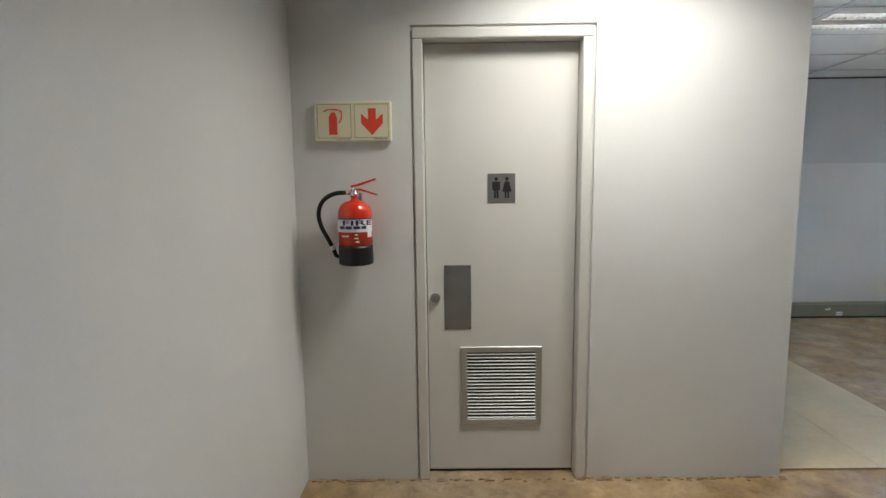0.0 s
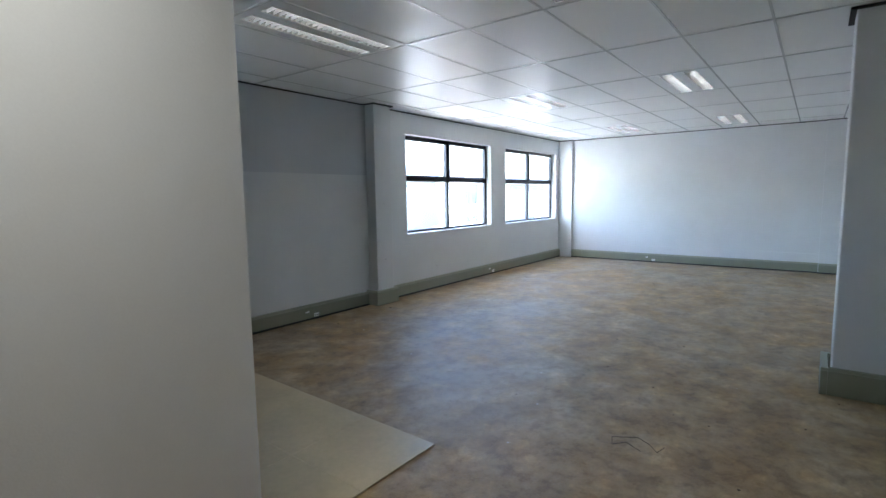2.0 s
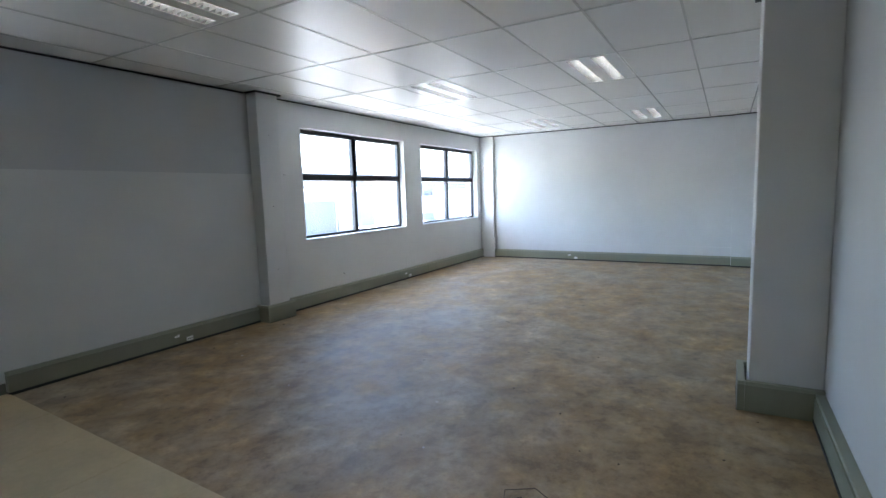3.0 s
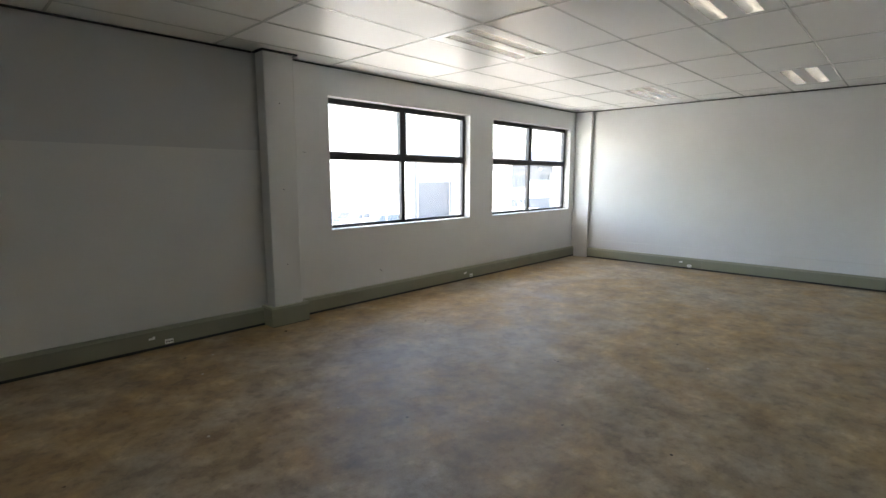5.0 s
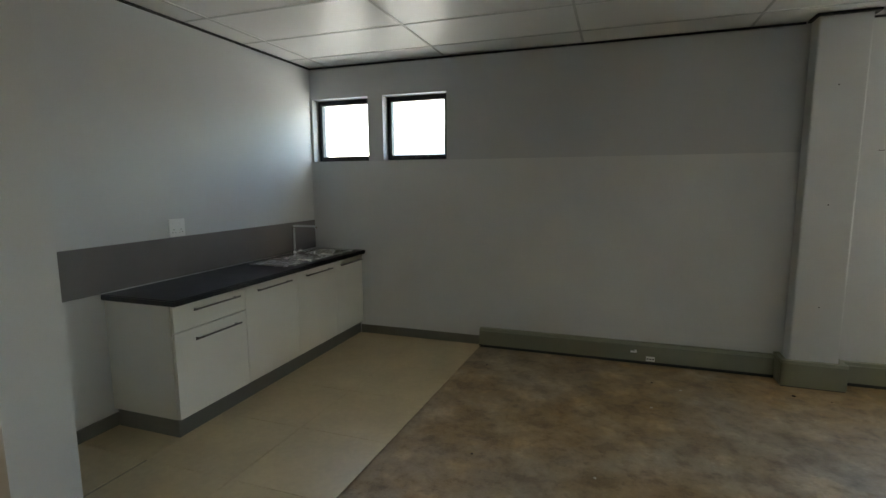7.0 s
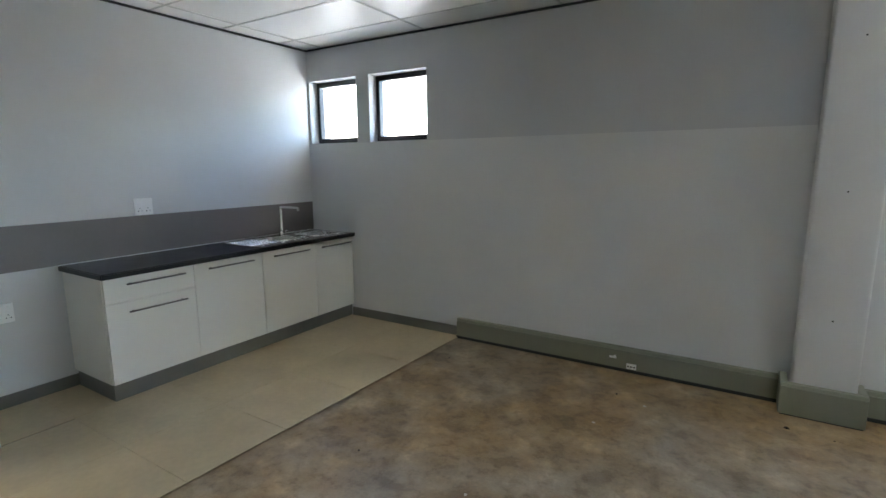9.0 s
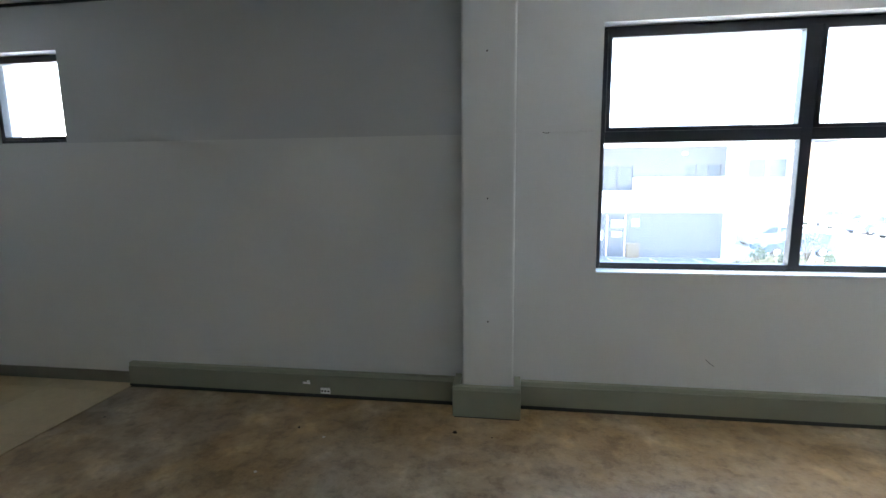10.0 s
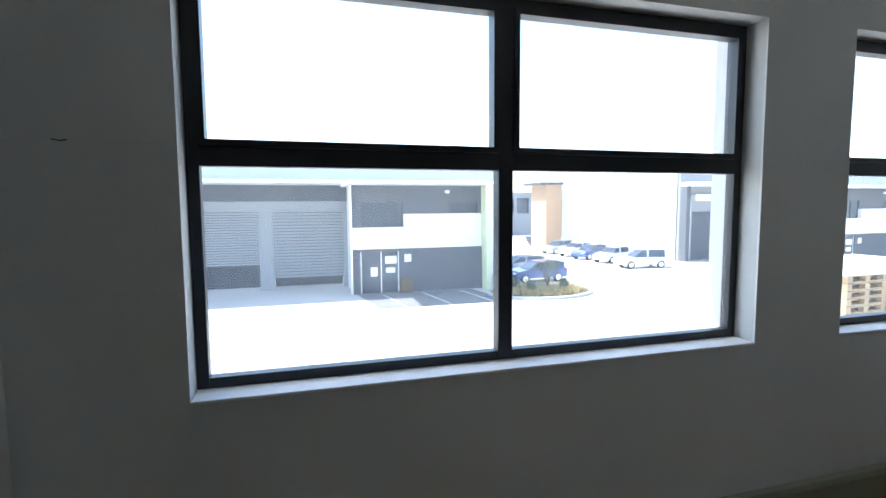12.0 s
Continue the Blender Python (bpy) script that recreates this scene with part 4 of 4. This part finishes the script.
hall = warehouse()
copy_thing(hall, Matrix.Translation(hall.location + Vector((77, 0.4, 0))))


def office_block():
    y = 35.4
    x0, x1 = 10.0, 18.75
    ob = thing("office_block", ((x0 + x1) / 2, y, GZ), "two-storey office front in dark grey and white render", "building")
    part("lower_wall", holed(bmesh.new(), (x0, x1), (y, y + 0.3), (GZ, -1.1), [(10.45, 12.95, GZ + 0.05, -1.3)]), FACADE_DK, ob, "dark grey ground floor wall")
    part("white_band", boxed(x0 - 0.05, x1 + 0.05, y - 0.25, y + 0.3, -1.099, 0.28), FACADE_LT, ob, "white rendered band")
    part("white_panel", boxed(13.25, x1 + 0.05, y - 0.249, y + 0.3, 0.281, 1.12), FACADE_LT, ob, "raised white panel")
    part("upper_wall", holed(bmesh.new(), (x0, x1), (y, y + 0.3), (1.121, 2.95), [(10.5, 13.2, 1.121, 1.85), (16.3, 18.4, 1.121, 1.85)]), FACADE_DK, ob, "dark grey upper wall")
    part("upper_wall", boxed(x0, 10.5, y, y + 0.3, 0.281, 1.12), FACADE_DK, ob)
    for a, b, c, d in ((10.5, 13.2, 0.30, 1.85), (16.3, 18.4, 1.13, 1.85)):
        w = part("window", boxed(a, b, y + 0.12, y + 0.16, c, d), TINT, ob, "dark tinted window")
        for k in range(4):
            x = a + (b - a) * k / 3
            part("window_bar", boxed(x - 0.03, x + 0.03, y + 0.08, y + 0.119, c, d), BLACK_ALU, w)
    door = part("entrance", boxed(10.45, 12.95, y + 0.15, y + 0.19, GZ + 0.05, -1.3), TINT, ob, "glazed double entrance")
    for x in (10.45, 11.75, 12.88):
        part("door_post", boxed(x, x + 0.07, y + 0.08, y + 0.149, GZ + 0.05, -1.3), ALU, door)
    for a, b, c, d in ((11.1, 11.55, -2.9, -2.3), (12.1, 12.7, -2.7, -2.35), (12.05, 12.8, -2.1, -1.6)):
        part("notice", boxed(a, b, y + 0.13, y + 0.1495, c, d), LABEL_W, door, "white notice stuck on the glass")
    part("sign", boxed(13.3, 13.75, y - 0.03, y - 0.001, -2.0, -1.5), LABEL_W, ob, "small pale sign board")
    part("canopy", boxed(x0 - 0.4, x1 + 0.6, y - 2.5, y + 4, 2.951, 3.15), FACADE_LT, ob, "white overhanging roof edge")
    part("side_wall", boxed(x0, x0 + 0.3, y + 0.301, y + 3.6, GZ, 2.95), FACADE_LT, ob)
    part("side_wall", boxed(x1 - 0.3, x1, y + 0.301, y + 6.2, GZ, 2.95), FACADE_LT, ob)
    part("back_wall", boxed(x0 + 0.4, x1 - 0.4, y + 3.0, y + 3.2, GZ, 2.9), FACADE_DK, ob)
    bm = extruded(bmesh.new(), [(x1 - 0.25, y - 1.5, GZ), (x1 + 0.02, y - 1.5, GZ), (x1 + 0.25, y - 1.5, 2.95), (x1 - 0.35, y - 1.5, 2.95)], (0, 0.9, 0))
    part("pylon", bm, LIME, ob, "lime green leaning pylon")
    for x in (16.2,):
        part("wall_lamp", boxed(x - 0.15, x + 0.15, y - 0.22, y - 0.001, 2.45, 2.65, 0.03), WHITE_METAL, ob)
    part("downpipe", cyl(bmesh.new(), (x0 - 0.12, y - 0.1, -0.5), 0.06, 6.9, "z", 10), PLASTIC_W, ob, "white downpipe")
    part("meter_box", boxed(12.97, 13.75, y - 0.35, y - 0.02, GZ, GZ + 0.95, 0.02), SOIL, ob, "brown box by the entrance")
    return ob


front = office_block()
copy_thing(front, Matrix.Translation(front.location + Vector((42, 0.8, 0))))
structure("parking_apron", extruded(bmesh.new(), [(10.9, 30.4, GZ), (18.6, 30.4, GZ), (17.9, 35.3, GZ), (10.2, 35.3, GZ)], (0, 0, 0.004)), mat("bay_asphalt", (0.17, 0.17, 0.175), 0.85, var=0.2, scale=0.8, fine=9, bump=0.03), "grey asphalt parking bays before the office", "pavement")
for k in range(3):
    x = 12.4 + 2.6 * k
    bm = extruded(bmesh.new(), [(x, 30.6, GZ + 0.0045), (x + 0.07, 30.6, GZ + 0.0045), (x - 0.6, 34.9, GZ + 0.0045), (x - 0.67, 34.9, GZ + 0.0045)], (0, 0, 0.004))
    tagged(mesh_object("parking_line", bm, LINE), "white painted parking bay line on concrete", "road marking", "parking bay lines")


def side_hall():
    ob = thing("white_hall", (42, 50, GZ), "long white sunlit hall with a brick end", "building")
    plan = [(38.3, 59, GZ), (43.0, 44.9, GZ), (66, 52, GZ), (62, 66, GZ)]
    part("wall", extruded(bmesh.new(), plan, (0, 0, 10.2)), FACADE_LT, ob, "blank white wall")
    part("brick_end", boxed(36.1, 38.25, 59.0, 63, GZ, 4.2), BRICKISH, ob, "brown face brick end wall")
    part("roof_edge", boxed(35.0, 38.25, 58.6, 63.4, 4.21, 4.5), FACADE_DK, ob, "dark roof edge")
    return ob


side_hall()


def corner_unit():
    ob = thing("corner_unit", (48, 44, GZ), "grey industrial unit with a dark door and white canopy", "building")
    part("wall", holed(bmesh.new(), (43.1, 58), (44.5, 44.8), (GZ, 4.6), [(44.6, 50.5, GZ, 0.9)]), BEAM_GREY, ob)
    part("pier", boxed(43.1, 43.55, 43.6, 44.49, GZ, 3.4), FACADE_DK, ob, "dark corner pier")
    part("column", boxed(43.95, 44.15, 44.2, 44.49, GZ, 2.6), FACADE_LT, ob, "white canopy column")
    part("lintel", boxed(44.46, 58, 43.9, 44.49, 2.0, 2.6), FACADE_LT, ob, "white band over the door")
    part("canopy", boxed(43.1, 58, 42.6, 44.49, 3.41, 3.8), FACADE_LT, ob, "white canopy")
    part("door", boxed(44.6, 50.5, 44.9, 45.0, GZ, 0.9), FACADE_DK, ob, "dark closed door")
    return ob


corner_unit()


def far_block():
    ob = thing("far_office", (44, 92, GZ), "distant grey office building with window bands", "building")
    part("wall", holed(bmesh.new(), (40, 66), (92, 92.4), (GZ, 4.2), [(41 + 3.2 * k, 43.6 + 3.2 * k, 0.2, 3.2) for k in range(7)]), BEAM_GREY, ob)
    for k in range(7):
        part("window", boxed(41 + 3.2 * k, 43.6 + 3.2 * k, 92.2, 92.3, 0.2, 3.2), TINT, ob)
    part("roof", boxed(39.5, 66.5, 91.6, 104, 4.201, 4.5), FACADE_LT, ob)
    return ob


far_block()

CAR_WHITE = mat("white_car_paint", (0.75, 0.75, 0.75), 0.2, var=0.02, bump=0, coat=0.6)
CAR_BLUE = mat("blue_car_paint", (0.04, 0.09, 0.28), 0.2, var=0.03, bump=0, coat=0.6)
CAR_SILVER = mat("silver_car_paint", (0.45, 0.47, 0.5), 0.25, 0.4, var=0.03, bump=0, coat=0.5)
TYRE = mat("tyre_rubber", (0.02, 0.02, 0.02), 0.8, bump=0.03)


def car(paint, place, yaw, lab, length=4.4, height=1.6, width=1.8):
    """A hatchback or SUV, nose towards +x before it is turned."""
    ob = thing("car", (0, 0, 0), lab, "car", "parked cars")
    hl = length / 2
    low = [(-hl, 0.35), (-hl + 0.03, 0.62), (-hl + 0.05, 0.95), (-hl * 0.2, 1.0), (hl * 0.45, 0.98), (hl * 0.9, 0.86), (hl, 0.66), (hl - 0.02, 0.32)]
    hw = width / 2
    bm = extruded(bmesh.new(), [(x, -hw, z) for x, z in low], (0, width, 0))
    bmesh.ops.bevel(bm, geom=list(bm.edges), offset=0.07, segments=2, affect="EDGES")
    part("body", bm, paint, ob)
    cab = [(-hl + 0.08, 0.96), (-hl + 0.28, height - 0.06), (-hl + 0.75, height), (hl * 0.10, height - 0.02), (hl * 0.48, 0.98)]
    bm = extruded(bmesh.new(), [(x, -hw + 0.1, z) for x, z in cab], (0, width - 0.2, 0))
    for v in bm.verts:
        if v.co.z > 1.2:
            v.co.y *= 0.84
    bmesh.ops.bevel(bm, geom=list(bm.edges), offset=0.05, segments=2, affect="EDGES")
    part("cabin_glass", bm, TINT, ob, "dark tinted windows")
    bm = boxed(-hl + 0.62, hl * 0.12, -hw * 0.76, hw * 0.76, height - 0.03, height + 0.025, 0.02)
    part("roof", bm, paint, ob)
    for s in (-1, 1):
        for x, z, l in ((-hl + 0.34, 1.25, 0.10), (-0.15, 1.25, 0.06)):
            part("pillar", boxed(x - l, x + l, s * (hw * 0.86) - 0.03, s * (hw * 0.86) + 0.03, 0.97, height - 0.03, 0.01), paint, ob)
    for s in (-1, 1):
        for x in (-hl * 0.62, hl * 0.64):
            wheel = part("wheel", cyl(bmesh.new(), (x, s * (hw - 0.10), 0.34), 0.34, 0.22, "y", 24), TYRE, ob, "black tyre")
            part("rim", cyl(bmesh.new(), (x, s * (hw + 0.012), 0.34), 0.22, 0.012, "y", 20), ALU, wheel, "alloy rim")
    for s in (-1, 1):
        part("headlight", boxed(hl - 0.16, hl - 0.01, s * hw * 0.7 - 0.2, s * hw * 0.7 + 0.2, 0.66, 0.80, 0.03), CHROME, ob)
        part("tail_light", boxed(-hl + 0.0, -hl + 0.10, s * hw * 0.82 - 0.12, s * hw * 0.82 + 0.12, 0.75, 0.98, 0.03), RED, ob)
    ob.matrix_world = pose(place[0], place[1], GZ, 0, 0, yaw)
    return ob


car(CAR_WHITE, (36.3, 41.4), 172, "white compact SUV parked side-on in the yard", 4.5, 1.66)
car(CAR_WHITE, (36.5, 46.0), 200, "white hatchback parked in a row", 4.1, 1.5)
car(CAR_BLUE, (36.2, 49.4), 200, "light blue hatchback parked in a row", 4.0, 1.5)
car(CAR_WHITE, (36.6, 52.8), 200, "white saloon parked in a row", 4.3, 1.45)
car(CAR_SILVER, (36.2, 56.2), 200, "silver hatchback parked in a row", 4.2, 1.5)
car(CAR_BLUE, (23.6, 37.0), 185, "dark blue saloon parked behind the planted island", 4.4, 1.5)
car(CAR_SILVER, (24.4, 41.5), 185, "dark saloon parked behind the planted island", 4.3, 1.45)


def skip_bin():
    x, y = 39.0, 66.0
    ob = thing("skip", (x, y, GZ), "grey metal waste skip standing in the yard", "skip")
    bm = extruded(bmesh.new(), [(x - 1.2, y - 0.9, GZ), (x + 1.2, y - 0.9, GZ), (x + 2.0, y - 0.9, GZ + 1.4), (x - 2.0, y - 0.9, GZ + 1.4)], (0, 1.8, 0))
    part("bin", bm, FACADE_DK, ob)
    part("rim", boxed(x - 2.05, x + 2.05, y - 0.95, y + 0.95, GZ + 1.401, GZ + 1.48), BEAM_GREY, ob)


skip_bin()


def planted_island():
    cx, cy, rx, ry = 21.6, 32.4, 3.3, 2.3
    n = 40
    ring = [(cx + rx * math.cos(2 * math.pi * i / n), cy + ry * math.sin(2 * math.pi * i / n)) for i in range(n)]
    structure("planted_island", extruded(bmesh.new(), [(x, y, GZ) for x, y in ring], (0, 0, 0.12)), SOIL, "soil bed of a kerbed yard island", "planting bed")
    bm = bmesh.new()
    for i in range(n):
        j = (i + 1) % n
        for k in (0,):
            a, b = ring[i], ring[j]
            oa = (cx + (a[0] - cx) * 1.06, cy + (a[1] - cy) * 1.1)
            obb = (cx + (b[0] - cx) * 1.06, cy + (b[1] - cy) * 1.1)
            extruded(bm, [(a[0], a[1], GZ), (b[0], b[1], GZ), (obb[0], obb[1], GZ), (oa[0], oa[1], GZ)], (0, 0, 0.17))
    structure("kerb", bm, KERB, "pale concrete kerb round the planted island", "kerb")
    r = random.Random(3)
    bm = bmesh.new()
    for _ in range(420):
        a, q = r.uniform(0, 6.283), math.sqrt(r.random()) * 0.92
        x, y = cx + rx * q * math.cos(a), cy + ry * q * math.sin(a)
        for _ in range(5):
            b = r.uniform(0, 6.283)
            h = r.uniform(0.2, 0.5)
            p = Vector((x, y, GZ + 0.12))
            s = Vector((math.cos(b + 1.57), math.sin(b + 1.57), 0)) * 0.03
            tip = p + Vector((math.cos(b) * 0.2, math.sin(b) * 0.2, h))
            bm.faces.new([bm.verts.new(p - s), bm.verts.new(p + s), bm.verts.new(tip)])
    tagged(mesh_object("dry_grass", bm, DRYGRASS), "dry ornamental grass tufts on the island", "grass", "", "stuff")
    for k, (x, y, hh) in enumerate(((22.4, 33.0, 2.1), (19.6, 32.6, 1.0), (20.6, 31.6, 0.8), (23.2, 32.2, 0.7))):
        ob = thing("shrub", (x, y, GZ + 0.12), "dark green leafy shrub growing on the island", "shrub", "island shrubs")
        bm = bmesh.new()
        tips = []
        for _ in range(7):
            a = r.uniform(0, 6.283)
            tip = (x + math.cos(a) * hh * 0.3, y + math.sin(a) * hh * 0.3, GZ + 0.12 + hh * r.uniform(0.55, 1.0))
            tube(bm, [(x, y, GZ + 0.1), (x + math.cos(a) * hh * 0.1, y + math.sin(a) * hh * 0.1, GZ + 0.12 + hh * 0.4), tip], 0.025, 5)
            tips.append(tip)
        part("stems", bm, SOIL, ob)
        bm = bmesh.new()
        for tip in tips:
            for _ in range(60):
                c = Vector(tip) + Vector((r.gauss(0, 0.16), r.gauss(0, 0.16), r.gauss(-0.1, 0.2))) * hh * 0.6
                m3 = Euler((r.uniform(0, 6), r.uniform(0, 6), r.uniform(0, 6))).to_matrix()
                bm.faces.new([bm.verts.new(c + m3 @ Vector(v)) for v in ((-0.06, 0, 0), (0, -0.03, 0), (0.08, 0, 0), (0, 0.03, 0))])
        part("leaves", bm, LEAF, ob)


planted_island()


def pallet_stack(x, y, yaw, n):
    ob = thing("pallet_stack", (0, 0, 0), "tall stack of pale wooden pallets in the yard", "pallets", "pallet stacks")
    for k in range(n):
        z = 0.15 * k
        bm = bmesh.new()
        for i in range(5):
            box(bm, -0.6, 0.6, -0.5 + 0.225 * i, -0.4 + 0.225 * i, z + 0.118, z + 0.14)
        for i in range(3):
            for j in range(3):
                box(bm, -0.6 + 0.53 * i, -0.46 + 0.53 * i, -0.5 + 0.45 * j, -0.4 + 0.45 * j, z + 0.022, z + 0.118)
        for j in range(3):
            box(bm, -0.6, 0.6, -0.5 + 0.45 * j, -0.4 + 0.45 * j, z, z + 0.022)
        part("pallet", bm, PALLET_WOOD, ob)
    ob.matrix_world = pose(x, y, GZ, 0, 0, yaw)


for px, py in ((17.3, 11.2), (18.55, 11.2), (19.8, 11.25), (17.5, 12.5)):
    pallet_stack(px, py, 4, 28)
bm = boxed(16.6, 20.6, 10.6, 13.2, GZ + 4.2, GZ + 4.26, 0.01)
tagged(mesh_object("board", bm, FACADE_LT), "white sheet lying on top of the pallets", "board")

# pencil squiggle and small scars
bm = tube(bmesh.new(), [(3.62, 1.50, 0.001), (3.68, 1.60, 0.001), (3.61, 1.66, 0.001), (3.70, 1.69, 0.001), (3.78, 1.56, 0.001), (3.73, 1.48, 0.001), (3.66, 1.42, 0.001), (3.74, 1.40, 0.001)], 0.0025, 5)
tagged(mesh_object("floor_mark", bm, DEBRIS), "dark pencil squiggle drawn on the screed", "mark")
for x, z in ((5.70, 2.22), (5.705, 1.38), (5.71, 0.62)):
    tagged(mesh_object("wall_plug", cyl(bmesh.new(), (x, 5.4868, z), 0.005, 0.003, "y", 10), DARK), "small dark screw hole in the column", "screw hole", "screw holes")
for x0, z0, x1, z1 in ((6.03, 1.771, 6.07, 1.769), (7.05, 0.37, 7.10, 0.33)):
    tagged(mesh_object("wall_scar", tube(bmesh.new(), [(x0, 5.6528, z0), ((x0 + x1) / 2, 5.6528, (z0 + z1) / 2 - 0.004), (x1, 5.6528, z1)], 0.002, 5), DEBRIS), "short dark scratch in the wall plaster", "scratch", "wall scratches")

# ---- kitchenette floor tiles, one by one ----
TS = 0.595
structure("tile_bed", boxed(XK + 0.001, 2.98, 2.752, YT - 0.001, 0.0005, 0.007), GROUT, "thin mortar bed under the kitchenette tiles", "floor")
structure("tile_bed", boxed(1.812, 2.98, 2.513, 2.7515, 0.0005, 0.007), GROUT, "thin mortar bed at the edge of the tiles", "floor")
tiles = thing("tiled_floor", (2.98, 2.51, 0), "beige ceramic tiles on the kitchenette floor, with a raw edge", "floor", "", "structure")
xs = [2.985 - TS * k for k in range(4)]
ys = [2.51 + TS * k for k in range(7)]
for i in range(3):
    for j in range(6):
        x1, x0 = xs[i] - 0.0012, xs[i + 1] + 0.0012
        y0, y1 = ys[j] + 0.0012, min(ys[j + 1], YT) - 0.0015
        x0 = max(x0, XK + 0.0015)
        if j == 0:
            x0 = max(x0, 1.8125)
            if x0 > x1:
                x0, y0 = XK + 0.0015, 2.7525
        bt = boxed(x0, x1, y0, y1, 0.0072, 0.0115, 0.0008)
        for v in bt.verts:
            v.co.x += (v.co.y - 2.51) * 0.033 * (v.co.x - XK) / (2.985 - XK)
        part("tile", bt, TILE, tiles)
